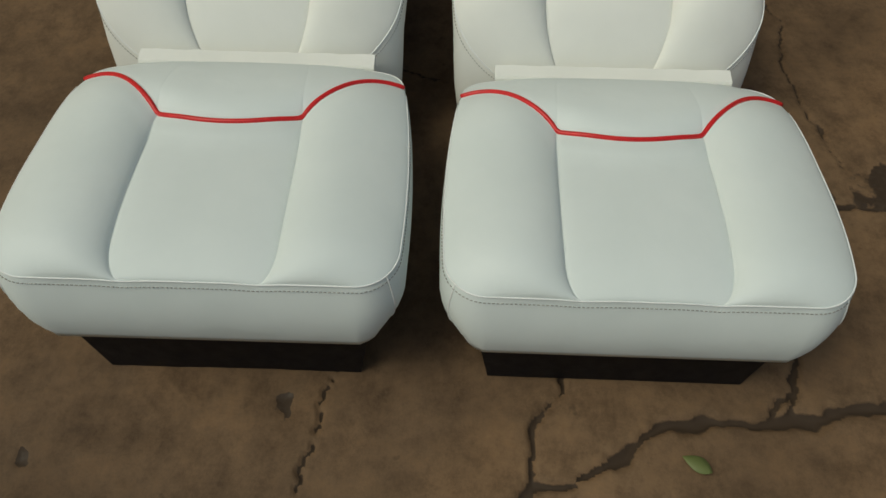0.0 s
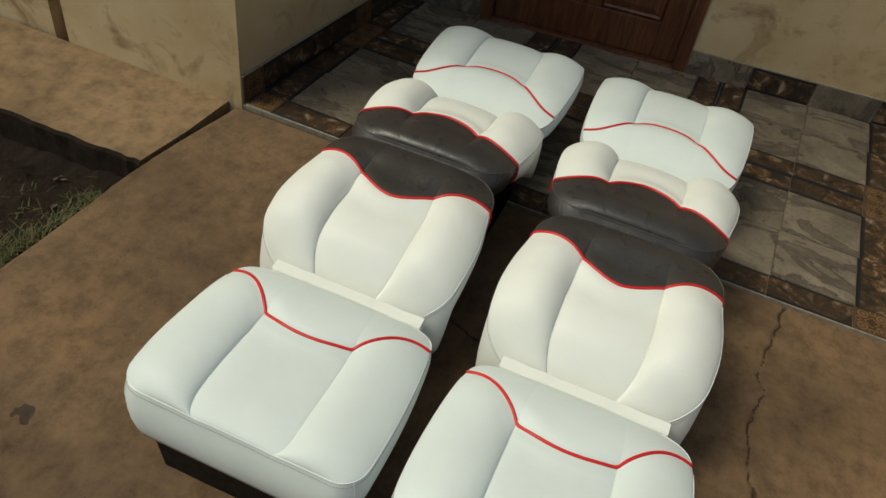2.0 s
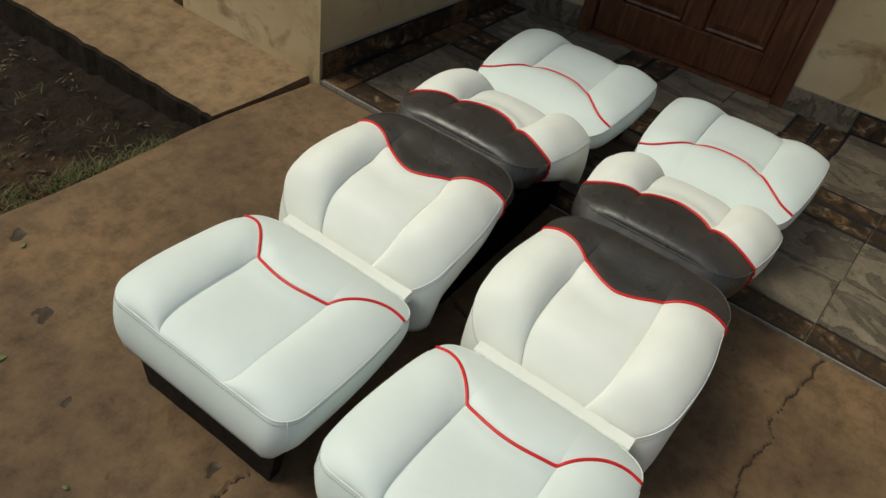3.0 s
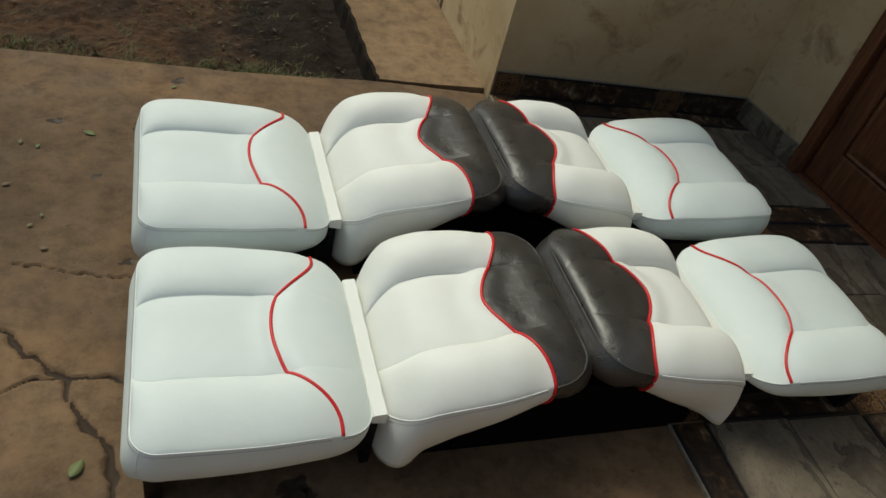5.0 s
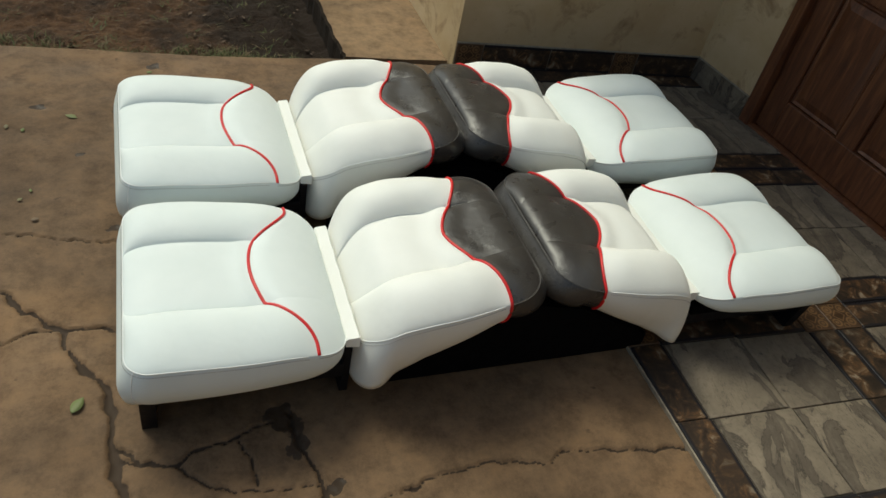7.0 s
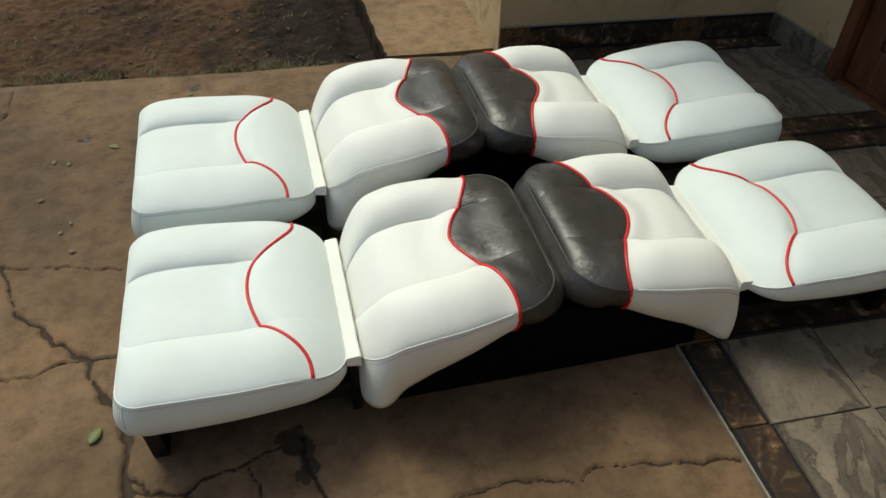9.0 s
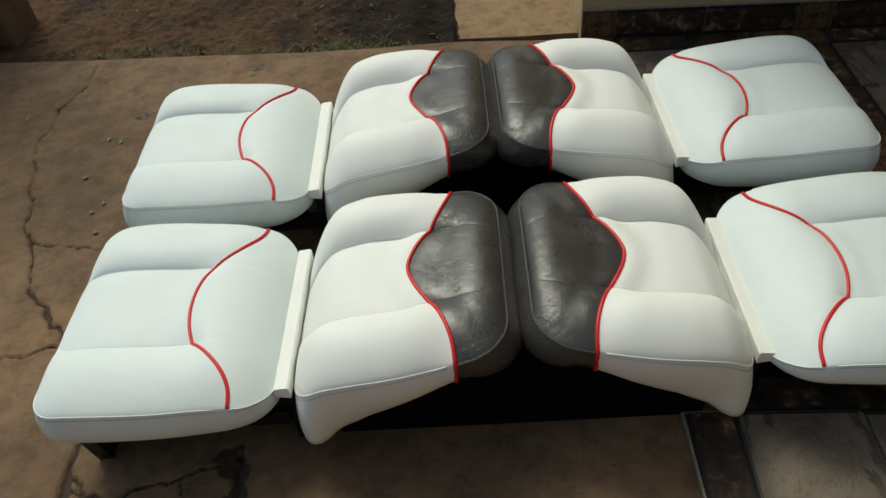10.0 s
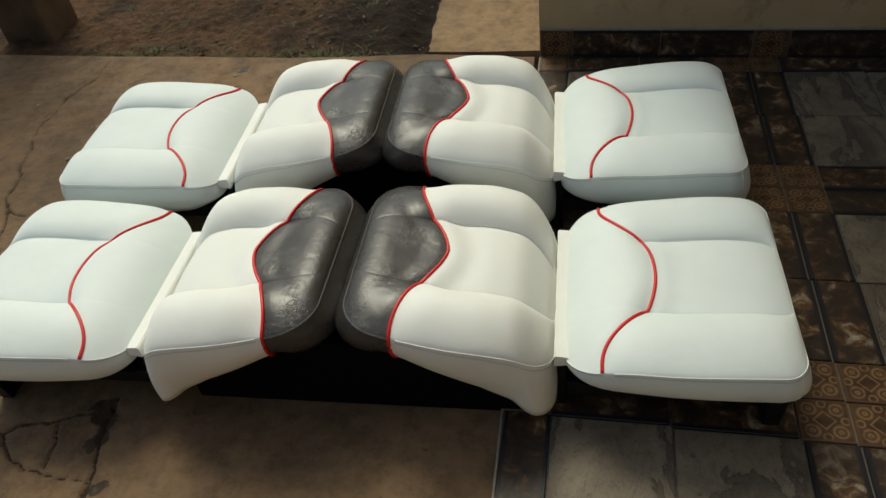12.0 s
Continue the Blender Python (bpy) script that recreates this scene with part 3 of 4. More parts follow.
crack(0.003, (-0.772, 0.682), (-0.6, 0.654), (-0.425, 0.603), (-0.224, 0.581))
crack(0.005, (-0.48, 0.25), (-0.55, 0.26), (-0.62, 0.22), (-0.72, 0.24), (-0.9, 0.2))
crack(0.006, (-0.36, -0.12), (-0.3, -0.19), (-0.23, -0.21), (-0.19, -0.18), (-0.09, -0.16), (0, -0.13))
crack(0.005, (-0.23, -0.21), (-0.17, -0.27), (-0.09, -0.31), (0.09, -0.33))
crack(0.005, (-0.08, -0.17), (-0.06, -0.23), (-0.05, -0.3))
crack(0.010, (0.05, -0.11), (0.055, -0.21), (0.09, -0.29), (0.1, -0.4), (0.07, -0.55))
crack(0.006, (0.2, -0.4), (0.38, -0.36), (0.53, -0.35), (0.66, -0.38), (0.73, -0.36), (0.86, -0.38), (1.09, -0.42))
crack(0.005, (-0.26, -0.2), (-0.32, -0.18), (-0.36, -0.17))
crack(0.005, (0.42, 0.412), (0.46, 0.525), (0.52, 0.66))


def grid_object(name, xs, ys, height, material, attributes=None, warp=None):
    """One sheet over the grid xs, ys, with numpy arrays for its heights and named point attributes."""
    gx, gy = np.meshgrid(xs, ys)
    if warp:
        gx, gy = warp(gx, gy)
    gz = height(gx, gy)
    n, m = gx.shape
    me = bpy.data.meshes.new(name)
    me.vertices.add(n * m)
    me.vertices.foreach_set("co", np.stack([gx, gy, gz], -1).astype(np.float32).ravel())
    k = np.arange(n * m).reshape(n, m)
    quads = np.stack([k[:-1, :-1], k[:-1, 1:], k[1:, 1:], k[1:, :-1]], -1).reshape(-1, 4)
    me.loops.add(quads.size)
    me.loops.foreach_set("vertex_index", quads.ravel().astype(np.int32))
    me.polygons.add(len(quads))
    me.polygons.foreach_set("loop_start", np.arange(0, quads.size, 4, dtype=np.int32))
    me.polygons.foreach_set("use_smooth", np.ones(len(quads), dtype=bool))
    for key, field in (attributes or {}).items():
        layer = me.attributes.new(key, 'FLOAT', 'POINT')
        layer.data.foreach_set("value", field(gx, gy).astype(np.float32).ravel())
    me.update(calc_edges=True)
    me.validate()
    me.materials.append(material)
    return new(name, me)


def waves(gx, gy, size, seed, octaves=4):
    """Cheap smooth noise on arrays: a sum of turned sine products."""
    rng = np.random.default_rng(seed)
    out = np.zeros_like(gx)
    amp, f = 1.0, 2 * math.pi / size
    for _ in range(octaves):
        for _ in range(3):
            a, p, q = rng.uniform(0, 2 * math.pi, 3)
            out += amp / 3 * np.sin(f * (gx * math.cos(a) + gy * math.sin(a)) + p + 1.3 * np.sin(0.7 * f * (gx * math.sin(a) - gy * math.cos(a)) + q))
        amp, f = amp * 0.55, f * 1.93
    return out


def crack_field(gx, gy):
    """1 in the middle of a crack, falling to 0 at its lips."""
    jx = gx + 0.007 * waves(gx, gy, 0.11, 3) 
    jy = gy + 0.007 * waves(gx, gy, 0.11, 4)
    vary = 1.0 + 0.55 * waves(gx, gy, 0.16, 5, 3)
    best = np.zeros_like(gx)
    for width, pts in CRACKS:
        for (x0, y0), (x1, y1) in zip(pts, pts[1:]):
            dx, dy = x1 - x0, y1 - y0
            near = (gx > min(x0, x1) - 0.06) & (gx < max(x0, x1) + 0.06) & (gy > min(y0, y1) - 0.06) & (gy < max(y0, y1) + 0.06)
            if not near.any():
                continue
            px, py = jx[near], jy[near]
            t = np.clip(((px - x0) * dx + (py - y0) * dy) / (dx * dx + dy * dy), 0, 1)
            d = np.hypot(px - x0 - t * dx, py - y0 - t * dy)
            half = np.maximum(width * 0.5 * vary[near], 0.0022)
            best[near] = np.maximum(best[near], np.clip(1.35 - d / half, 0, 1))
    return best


def wet_field(gx, gy):
    jx = gx + 0.022 * waves(gx, gy, 0.13, 8)
    jy = gy + 0.022 * waves(gx, gy, 0.13, 9)
    out = np.zeros_like(gx)
    for cx, cy, rx, ry in ((0.14, -0.51, 0.062, 0.095), (0.04, -0.135, 0.045, 0.042), (0.055, -0.2, 0.020, 0.045), (-0.36, 0.66, 0.020, 0.028), (-0.474, 1.064, 0.014, 0.014),
                           (-0.6, 1.367, 0.034, 0.026), (-0.22, 1.671, 0.026, 0.018), (-0.34, 1.356, 0.020, 0.014), (0.13, -0.34, 0.03, 0.02)):
        d = np.sqrt(((jx - cx) / rx) ** 2 + ((jy - cy) / ry) ** 2)
        out = np.maximum(out, np.clip(1.5 - d, 0, 1))
    return out


def yard_height(gx, gy):
    c = crack_field(gx, gy)
    w = wet_field(gx, gy)
    z = 0.004 * waves(gx, gy, 1.3, 11, 3) + 0.0007 * waves(gx, gy, 0.06, 12, 3)
    z -= 0.013 * c ** 0.7 + 0.004 * w
    rim = np.clip((gy - yard_edge(gx) + 0.010) / 0.020, 0, 1)
    return z - 0.012 * rim**2


def to_edge(gx, gy):
    """Bends the sheet's last stretch on to the slanting edge of the yard."""
    share = np.clip((gy - 1.2) / (1.635 - 1.2), 0, 1)
    return gx, gy + share * (yard_edge(gx) - 1.635 + 0.006 * waves(gx, gy * 0, 0.4, 21, 3))


fine_x = np.arange(-1.25, 1.0775, 0.0058)
fine_y = np.arange(-0.62, 1.6351, 0.0058)
fine_y = np.append(fine_y[fine_y < 1.634], 1.635)
yard_x = np.concatenate([np.linspace(-9, -2, 15), np.linspace(-1.95, -1.26, 40), fine_x, [1.0775]])
yard_y = np.concatenate([np.linspace(-3.3, -1.2, 30), np.linspace(-1.18, -0.63, 60), fine_y])
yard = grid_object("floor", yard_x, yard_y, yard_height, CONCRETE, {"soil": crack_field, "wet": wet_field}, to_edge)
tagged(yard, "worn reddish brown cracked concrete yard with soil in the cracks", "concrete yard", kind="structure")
# broken face of the yard's edge towards the soil
ex = np.linspace(-9, 1.0775, 420)
edge_v, edge_f = [], []
ey = to_edge(ex, np.full_like(ex, 1.635))[1]
ez = yard_height(ex, ey)
for n, (x, y, z) in enumerate(zip(ex, ey, ez)):
    edge_v += [(x, y - 0.0005, z), (x, y + 0.006, z - 0.02), (x, y + 0.004, -0.2)]
    if n:
        a = (n - 1) * 3
        edge_f += [(a, a + 3, a + 4, a + 1), (a + 1, a + 4, a + 5, a + 2)]
tagged(mesh_object("trim", edge_v, edge_f, SOIL), "rough broken edge of the concrete yard", "edge", kind="structure")

# ---------------------------------------------------------------- soil, grass, slab


def soil_height(gx, gy):
    near = np.clip(1 - np.hypot(gx + 0.5, gy - 2.6) / 8, 0, 1)
    z = -0.055 + near * (0.016 * waves(gx, gy, 0.55, 31, 4) + 0.007 * waves(gx, gy, 0.09, 32, 3))
    trench = np.exp(-((gx - 0.53) / 0.10) ** 2) * ((gy > 1.4) & (gy < 7))
    return z - 0.085 * trench - 0.10 * (gy < 1.6)


coarse = lambda a, b, s: np.arange(a, b, s)
soil_x = np.concatenate([[-80, -40, -20, -10, -6], coarse(-4, -2, 0.1), coarse(-2, 0.62, 0.014), [0.7, 1.0, 2, 4, 10, 30, 80]])
soil_y = np.concatenate([[-80, -40, -15, -6, -2, 1.0], coarse(1.60, 3.2, 0.014), coarse(3.2, 6, 0.1), [7, 10, 20, 40, 80]])
tagged(grid_object("ground", soil_x, soil_y, soil_height, SOIL, {"damp": lambda x, y: np.exp(-((x - 0.42) / 0.42) ** 2)}), "bare reddish brown soil with dark patches, darker towards the slab", "soil", kind="structure")

rng = random.Random(11)
gv, gf = [], []


def blade(x, y, z, h, lean, w):
    a = rng.uniform(0, 2 * math.pi)
    dx, dy = math.cos(a), math.sin(a)
    k = len(gv)
    gv.extend([(x - dy * w, y + dx * w, z), (x + dy * w, y - dx * w, z),
               (x + dx * lean * 0.45 + dy * w * 0.7, y + dy * lean * 0.45 - dx * w * 0.7, z + h * 0.65),
               (x + dx * lean * 0.45 - dy * w * 0.7, y + dy * lean * 0.45 + dx * w * 0.7, z + h * 0.65),
               (x + dx * lean, y + dy * lean, z + h)])
    gf.extend([(k, k + 1, k + 2, k + 3), (k + 3, k + 2, k + 4)])


tufts = []
for _ in range(120):
    x = rng.uniform(-1.15, 0.50)
    tufts.append((x, yard_edge(x) + 0.02 + abs(rng.gauss(0, 0.06)), rng.uniform(0.3, 1.0)))
for _ in range(60):
    tufts.append((rng.uniform(-1.2, 0.45), rng.uniform(1.85, 2.75), rng.uniform(0.15, 0.6)))
for _ in range(16):
    tufts.append((rng.gauss(0.15, 0.12), 1.83 + abs(rng.gauss(0, 0.05)), 1.0))
for tx, ty, size in tufts:
    for _ in range(int(5 + 15 * size)):
        x, y = tx + rng.gauss(0, 0.03), ty + rng.gauss(0, 0.022)
        if y < yard_edge(x) + 0.008 or x > 0.585:
            continue
        z = float(soil_height(np.array([x]), np.array([y]))[0]) - 0.003
        blade(x, y, z, rng.uniform(0.007, 0.026) * (0.5 + size), rng.uniform(0.014, 0.060), rng.uniform(0.0010, 0.0030))
tagged(mesh_object("grass", gv, gf, GRASS, None, False), "sparse short grass and weeds along the yard edge", "grass", kind="stuff")

lv, lf = [], []
for _ in range(170):
    x, y = rng.uniform(-1.3, 0.56), rng.uniform(1.80, 3.0)
    if y < yard_edge(x) + 0.02:
        continue
    z = float(soil_height(np.array([x]), np.array([y]))[0]) + 0.004
    a, s = rng.uniform(0, 6.3), rng.uniform(0.006, 0.020)
    c, d = math.cos(a) * s, math.sin(a) * s
    k = len(lv)
    lv.extend([(x - c, y - d, z), (x - d * 0.4, y + c * 0.4, z + 0.006), (x + c, y + d, z + rng.uniform(0, 0.008)), (x + d * 0.4, y - c * 0.4, z + 0.004)])
    lf.append((k, k + 1, k + 2, k + 3))
LITTER = plain("dry_leaf_litter", (0.10, 0.062, 0.036), 0.8, 3.0, 0.5)
tagged(mesh_object("leaf_litter", lv, lf, LITTER, None, False), "scattered dry brown leaf litter on soil", "leaf litter", kind="stuff")


def fallen_leaf(x, y, size, turn, z=0.004):
    """A curled leaf with a midrib fold."""
    n = 9
    verts, faces = [], []
    for i in range(n + 1):
        t = i / n
        w = size * 0.26 * math.sin(math.pi * t ** 0.85) + 0.0004
        lift = 0.05 * size * math.sin(math.pi * t) + 0.001
        for s in (-1, 0, 1):
            verts.append(((t - 0.5) * size, s * w, lift * (0.4 if s == 0 else 1.0) + 0.0006 * s))
    for i in range(n):
        for s in range(2):
            a = i * 3 + s
            faces.append((a, a + 3, a + 4, a + 1))
    ob = mesh_object("fallen_leaf", verts, faces, LEAF)
    mod = ob.modifiers.new("thick", 'SOLIDIFY')
    mod.thickness = 0.0006
    ob.matrix_basis = pose(x, y, z, 0, 0, turn)
    return tagged(ob, "small fallen leaf lying on the concrete yard", "leaf", "fallen leaves")


for x, y, size, turn in ((-0.435, -0.005, 0.050, 60), (-0.575, 0.716, 0.024, 10), (-0.646, 1.21, 0.022, 80), (-0.5, 1.294, 0.046, 150), (-0.904, 0.704, 0.026, 20),
                         (-0.623, 0.817, 0.018, 40), (-0.597, 0.862, 0.016, 100), (-1.08, 1.412, 0.020, 70), (-1.116, 1.086, 0.022, 170), (-0.709, 1.008, 0.026, 30), (-0.698, 1.233, 0.026, 90),
                         (-0.23, 1.621, 0.022, 20)):
    fallen_leaf(x, y, size, turn)

# ochre slab that runs along the house wall
sl_n, sl_v, sl_f = 60, [], []
rng = random.Random(17)
for i in range(sl_n + 1):
    y = 1.790 + 4.5 * (i / sl_n) ** 1.5
    jit = rng.uniform(-0.006, 0.006)
    left = 0.594 - 0.025 * (y - 1.79) + jit
    near = 0.010 * math.sin(i * 2.1) if i == 0 else 0
    top = 0.001 + 0.01 * (y - 1.79)
    row = [(left, y, -0.22), (left + 0.006, y, top - 0.012), (left + 0.016, y + near, top), (0.85, y - 0.022 * (i == 0), top + 0.002), (1.098, y - 0.022 * (i == 0), top)]
    sl_v += row
    if i:
        a = (i - 1) * 5
        sl_f += [(a + k, a + k + 1, a + k + 6, a + k + 5) for k in range(4)]
k = len(sl_v)
sl_v += [(1.098, 1.768, -0.22)]
sl_f += [(0, k, 4, 3, 2, 1)]
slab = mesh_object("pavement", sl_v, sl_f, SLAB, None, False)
slab.data.materials.append(plain("soil_in_gap_shade", (0.022, 0.015, 0.010), 0.95, 20, 0.4, 0.6, dist=0.01, spec=0.15))
# soil-stained side face, with the darkness of the gap put into its colour
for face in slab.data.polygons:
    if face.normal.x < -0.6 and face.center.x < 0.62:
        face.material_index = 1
tagged(slab, "ochre stained concrete slab beside the house wall", "concrete slab", kind="structure")

# ---------------------------------------------------------------- tiled porch
TX = [1.083, 1.198, 1.478, 1.758, 1.878, 1.998, 2.280, 2.560, 2.68]
TX_KIND = "sbbssbbs"
TY = [1.695, 1.575, 1.275, 0.982, 0.863, 0.744, 0.457, 0.172, 0.054, -0.064, -0.344, -0.626, -0.745, -0.864, -1.146, -1.43, -1.55, -1.67, -1.95, -2.23, -2.35, -2.47, -2.75, -3.03, -3.15]
TY_KIND = "sbbssbbssbbssbbssbbssbbs"
SHEAR, LEAN = -0.060, 0.012


def porch(x, y):
    return x + LEAN * y, y + SHEAR * (x - 1.083)


fv, ff = prism([porch(1.078, 1.700), porch(2.78, 1.74), (2.78, -3.3), (1.040, -3.3)], -0.10, 0.0065)
floor_tiles = mesh_object("floor_tiles", fv, ff, GROUT, None, False)
tagged(floor_tiles, "brown slate and marbled ceramic tiles with pale grout", "tiled floor", kind="structure")
tile_mesh = {}


def tile_data(w, h, material):
    key = (round(w, 3), round(h, 3), material.name)
    if key not in tile_mesh:
        bm = bmesh.new()
        b, t = 0.0018, 0.0075
        rows = [(-0.0, 0.0), (0.0, t - b), (b, t)]
        rings = [[bm.verts.new((sx * (w / 2 - i), sy * (h / 2 - i), z)) for sx, sy in ((-1, -1), (1, -1), (1, 1), (-1, 1))] for i, z in rows]
        for a, c in zip(rings, rings[1:]):
            for k in range(4):
                bm.faces.new((a[k], a[(k + 1) % 4], c[(k + 1) % 4], c[k]))
        bm.faces.new(rings[-1])
        me = bpy.data.meshes.new("tile")
        bm.to_mesh(me)
        bm.free()
        me.materials.append(material)
        tile_mesh[key] = me
    return tile_mesh[key]


def lay_tiles():
    rng = random.Random(23)
    for i, kx in enumerate(TX_KIND):
        for j, ky in enumerate(TY_KIND):
            x0, x1, y1, y0 = TX[i], TX[i + 1], TY[j], TY[j + 1]
            mat = SLATE if kx == ky == "b" else DECOR if kx == ky == "s" else MARBLE if ky == "s" else MARBLE_LONG
            gap = 0.0042
            ob = new("tile", tile_data(x1 - x0 - gap, y1 - y0 - gap, mat))
            ob.parent = floor_tiles
            xc, yc = (x0 + x1) / 2, (y0 + y1) / 2
            turn = 180 * rng.randrange(2)
            px, py = porch(xc, yc)
            ob.matrix_basis = pose(px, py, 0.0058 + rng.uniform(-0.0003, 0.0003), 0, 0, turn + math.degrees((SHEAR - LEAN) / 2))


# pale edging strip where the tiles end at the concrete
bm = boxed((1.0775, -3.3, -0.01), (1.0835, 1.70, 0.0125), 0.0015, pose(0, 0, 0, 0, 0, -math.degrees(LEAN)))
part("trim", bm, TRIM, None)
tagged(bpy.data.objects["trim.001"] if "trim.001" in bpy.data.objects else bpy.data.objects["trim"], "pale edging strip along the tiles", "edging", kind="structure")

# ---------------------------------------------------------------- house walls


def structure(name, verts, faces, material, label, category, m=None):
    ob = mesh_object(name, verts, faces, material, None, False)
    if m is not None:
        ob.matrix_basis = m
    return tagged(ob, label, category, kind="structure")


# upper part is unseen; made this tall to block sky reflections on the tiles
v, f = prism([(1.100, 1.706), (2.400, 1.608), (2.62, 1.66), (2.62, 2.55), (1.100, 2.55)], -0.2, 5.4)
structure("wall_north", v, f, PLASTER, "stained cream plaster house wall above tile skirting", "wall")
v, f = prism([(1.115, 2.635), (2.62, 2.635), (2.62, 7.0), (1.115, 7.0)], -0.2, 3.0)
structure("wall_west", v, f, PLASTER, "cream plaster wall further along the concrete slab", "wall")
# back of the slot; the shade in it is put into a near-black colour
v, f = prism([(1.24, 2.54), (2.6, 2.54), (2.6, 2.645), (1.24, 2.645)], -0.2, 3.0)
structure("wall_recess", v, f, MATTE_BLACK, "recess between two wall sections, its shade painted near black", "wall")

DOOR_WALL = pose(2.403, 1.608, 0, 0, 0, -86.0)      # local x along the wall, y into it
S0, S1, DOOR_H = 0.405, 1.450, 2.06
for name, a, b, z0, z1 in (("wall_door_side", 0.0, S0, -0.05, 3.5), ("wall_long_side", S1, 4.9, -0.05, 3.5), ("wall_over_door", S0, S1, DOOR_H, 3.5)):
    v, f = prism([(a, 0), (b, 0), (b, 0.16), (a, 0.16)], z0, z1)
    structure(name, v, f, PLASTER, "stained cream plaster wall beside the wooden door", "wall", DOOR_WALL)

# door with frame, rails and raised panels
door = new("door_1")
tagged(door, "closed dark varnished wooden panel door in its frame", "door", kind="structure")
door.matrix_basis = DOOR_WALL
for lo, hi in (((S0, -0.012, 0.012), (S0 + 0.06, 0.10, DOOR_H)), ((S1 - 0.06, -0.012, 0.012), (S1, 0.10, DOOR_H)), ((S0 + 0.06, -0.012, DOOR_H - 0.06), (S1 - 0.06, 0.10, DOOR_H))):
    part("door_frame", boxed(lo, hi, 0.004), WOOD, door)
part("door_sill", boxed((S0 + 0.06, -0.004, 0.008), (S1 - 0.06, 0.12, 0.022), 0.003), WOOD, door)
leaf = part("door_leaf", boxed((S0 + 0.063, 0.052, 0.026), (S1 - 0.063, 0.080, DOOR_H - 0.064), 0.002), WOOD, door)
L0, L1 = S0 + 0.063, S1 - 0.063
LM = (L0 + L1) / 2
for lo, hi in (((L0, 0.034, 0.026), (L0 + 0.11, 0.054, DOOR_H - 0.064)), ((L1 - 0.11, 0.034, 0.026), (L1, 0.054, DOOR_H - 0.064)), ((LM - 0.05, 0.0345, 0.20), (LM + 0.05, 0.054, DOOR_H - 0.16))):
    part("stile", boxed(lo, hi, 0.004), WOOD, leaf)
for z0, z1 in ((0.026, 0.20), (0.72, 0.84), (1.30, 1.40), (DOOR_H - 0.18, DOOR_H - 0.064)):
    part("rail", boxed((L0 + 0.11, 0.035, z0), (L1 - 0.11, 0.054, z1), 0.004), WOOD, leaf)
for x0, x1 in ((L0 + 0.11, LM - 0.05), (LM + 0.05, L1 - 0.11)):
    for z0, z1 in ((0.20, 0.72), (0.84, 1.30), (1.40, DOOR_H - 0.18)):
        bm = bmesh.new()
        rings = []
        for inset, y in ((0.0, 0.052), (0.012, 0.042), (0.022, 0.050), (0.055, 0.040)):
            rings.append([bm.verts.new((x, y, z)) for x, z in ((x0 + inset, z0 + inset), (x1 - inset, z0 + inset), (x1 - inset, z1 - inset), (x0 + inset, z1 - inset))])
        for a, c in zip(rings, rings[1:]):
            for k in range(4):
                bm.faces.new((a[k], a[(k + 1) % 4], c[(k + 1) % 4], c[k]))
        bm.faces.new(rings[-1])
        part("panel", bm, WOOD, leaf)
knob = bmesh.new()
bmesh.ops.create_uvsphere(knob, u_segments=16, v_segments=10, radius=0.026, matrix=Matrix.Translation((L0 + 0.06, 0.0, 1.02)))
bmesh.ops.create_cone(knob, cap_ends=True, segments=16, radius1=0.012, radius2=0.012, depth=0.04, matrix=Matrix.Translation((L0 + 0.06, 0.02, 1.02)) @ pose(0, 0, 0, 90))
part("door_knob", knob, BLACK, leaf, "dark metal door knob", True)

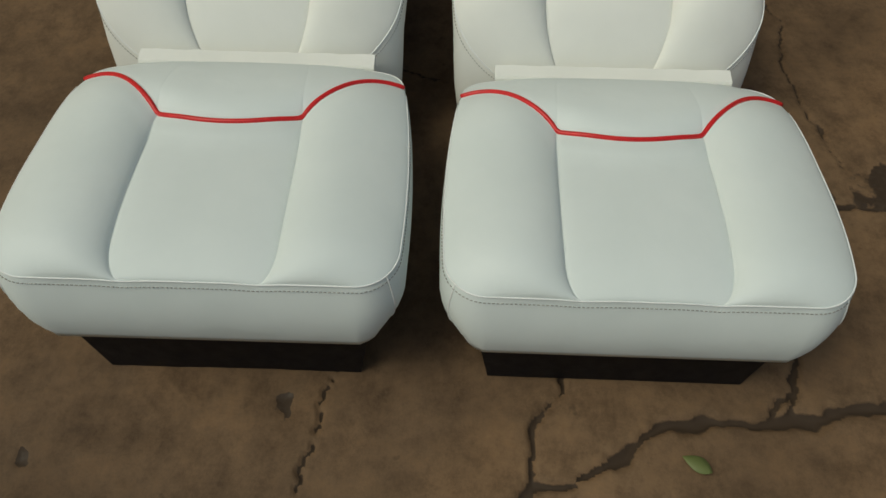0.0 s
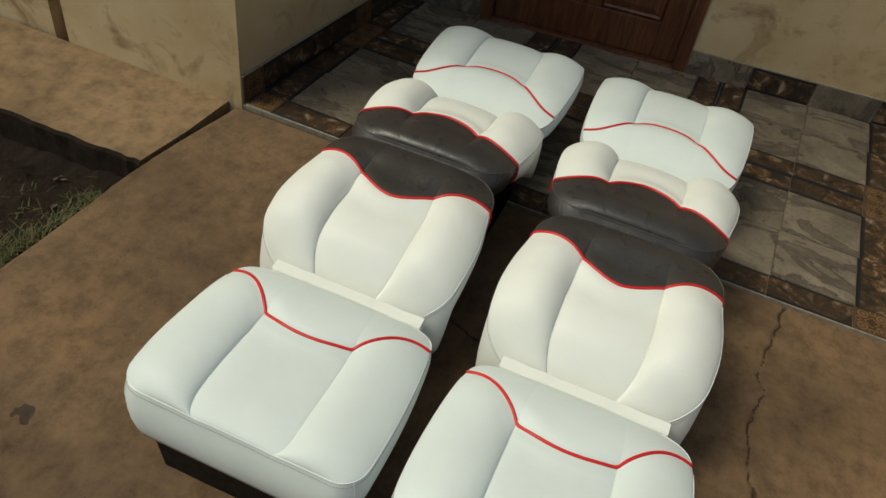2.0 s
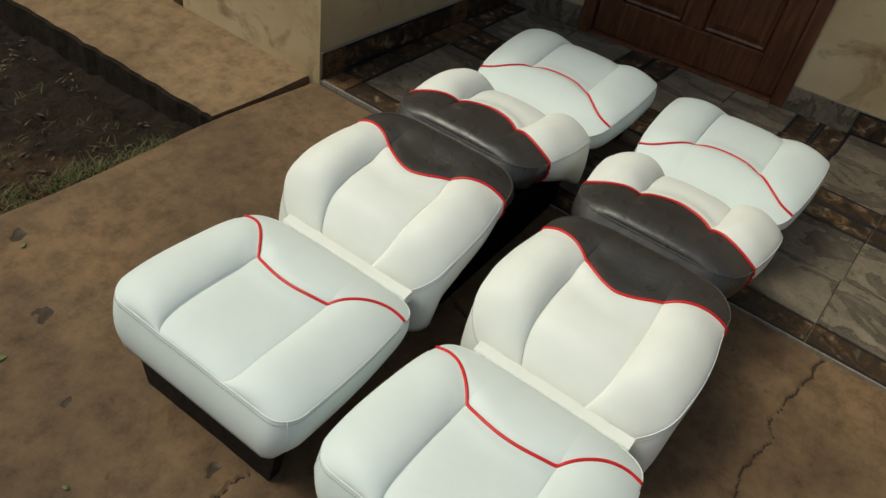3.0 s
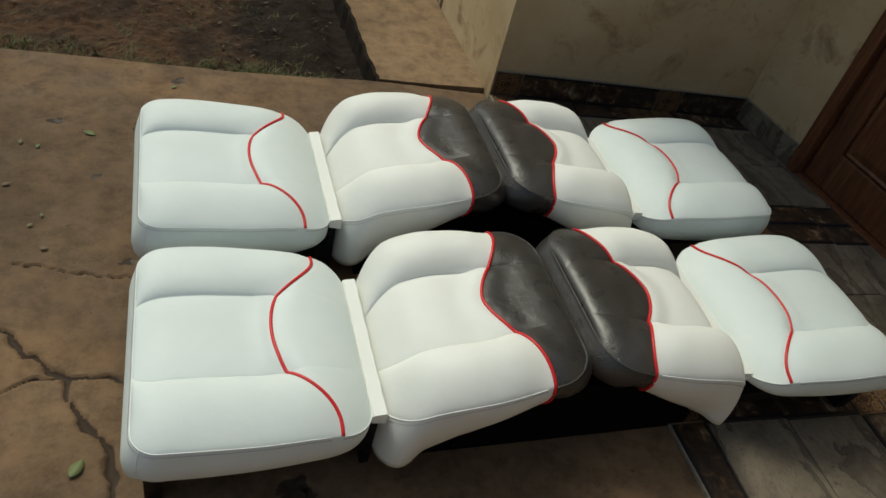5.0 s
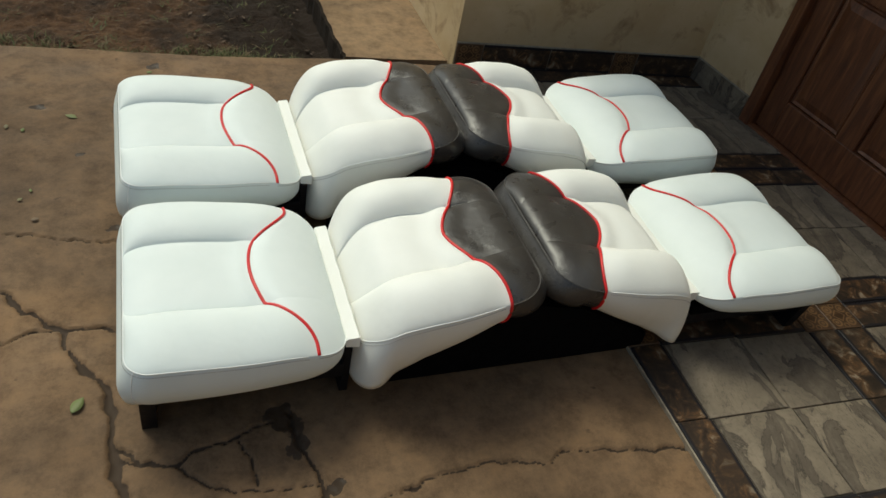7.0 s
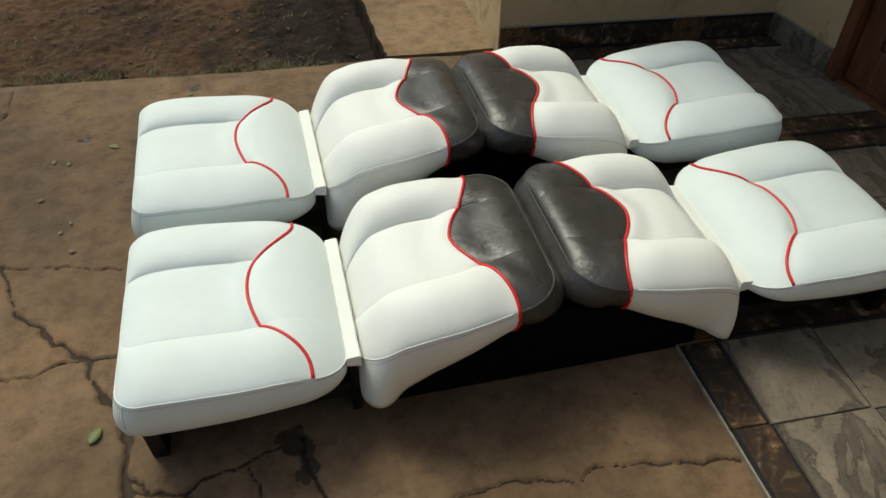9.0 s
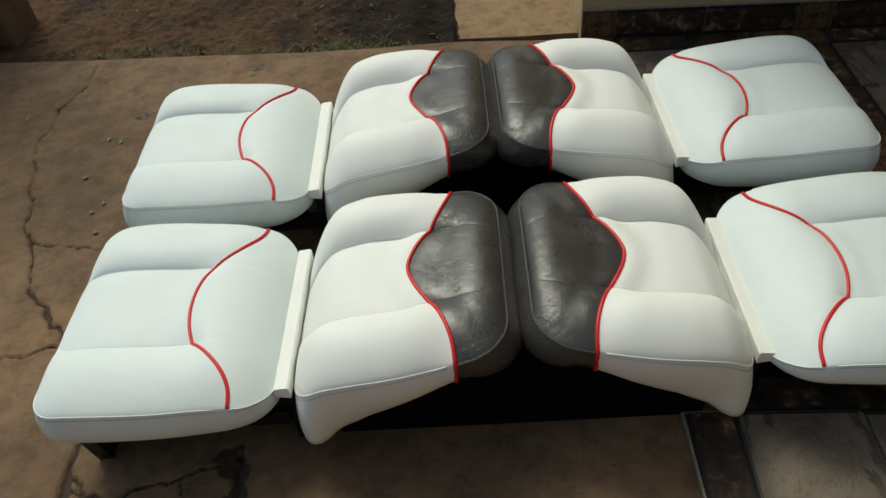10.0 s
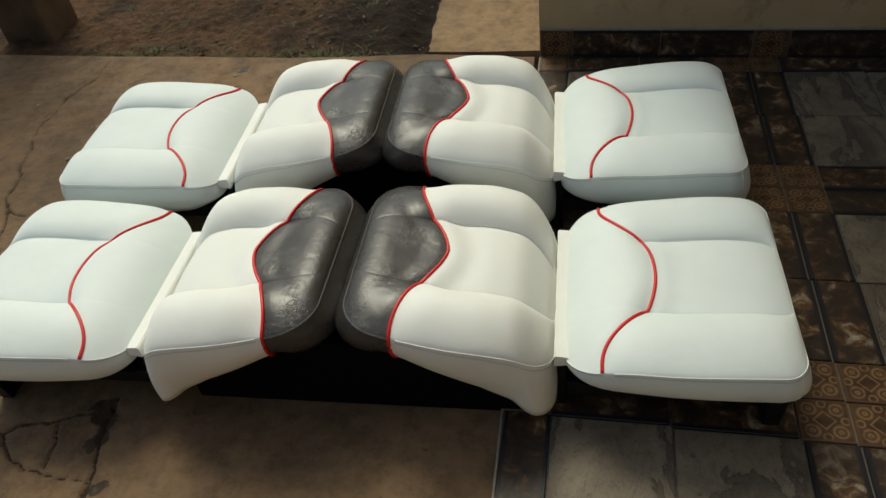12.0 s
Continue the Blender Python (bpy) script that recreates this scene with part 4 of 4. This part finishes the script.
# skirting of the same tiles, with a pale top edge
for label, m, length, pieces in (
    ("dark marbled tile skirting with pale top edge", Matrix.Translation((1.102, 1.704, 0)) @ pose(0, 0, 0, 0, 0, -4.31), 1.295, "dmmdm"),
    ("dark slate tile skirting beside the door", DOOR_WALL @ Matrix.Translation((0, 0, 0)), S0 - 0.003, "bb"),
    ("dark slate tile skirting along the wall", DOOR_WALL @ Matrix.Translation((S1 + 0.003, 0, 0)), 3.2, "bmbmbmbmbmb"),
):
    board = new("baseboard")
    board.matrix_basis = m
    tagged(board, label, "skirting", kind="structure")
    sizes = {"d": 0.112, "m": 0.29, "b": 0.29}
    total = sum(sizes[c] for c in pieces)
    x = 0.0
    for c in pieces:
        w = sizes[c] * length / total
        ob = new("tile", tile_data(w - 0.005, 0.112, {"d": DECOR, "m": MARBLE, "b": SLATE}[c]))
        ob.parent = board
        ob.matrix_basis = pose(x + w / 2, -0.002, 0.070, 90, 0, 0)
        x += w
    part("top_edge", boxed((0, -0.010, 0.1275), (length, 0.001, 0.132), 0.001), TRIM, board)
    part("grout", boxed((0.001, -0.004, 0.010), (length - 0.001, 0.001, 0.1275)), GROUT, board)

# unseen plain wall added behind the walk; closes the yard and limits light from that side
v, f = prism([(-2.6, -3.30), (2.9, -3.30), (2.9, -3.45), (-2.6, -3.45)], -0.2, 1.5)
structure("wall_south", v, f, PLASTER, "unseen plain cream plaster wall, added to close the yard", "wall")

# black sheet-metal gate leaf and the plastered pillar beside it
gate = new("metal_gate")
tagged(gate, "black sheet metal gate leaf beside a plastered pillar", "gate")
gate.matrix_basis = pose(-1.835, 2.10, 0, 0, 0, -98)
part("sheet", boxed((0.03, -0.004, 0.05), (1.05, 0.004, 0.95)), BLACK, gate)
for lo, hi in (((0, -0.018, 0.012), (0.04, 0.018, 1.00)), ((1.04, -0.018, 0.012), (1.08, 0.018, 1.00)), ((0.04, -0.017, 0.012), (1.04, 0.017, 0.052)), ((0.04, -0.017, 0.96), (1.04, 0.017, 1.00)), ((0.04, -0.014, 0.50), (1.04, 0.014, 0.54))):
    part("frame_bar", boxed(lo, hi, 0.003), BLACK, gate)
pillar = boxed((-1.74, 2.15, -0.25), (-1.47, 2.43, 2.1), 0.012)
tagged(part("pillar", pillar, plain("brown_stained_plaster", (0.13, 0.082, 0.045), 0.9, 6.0, 0.35, 0.3), None), "brown stained plaster gate pillar", "pillar", kind="structure")

lay_tiles()
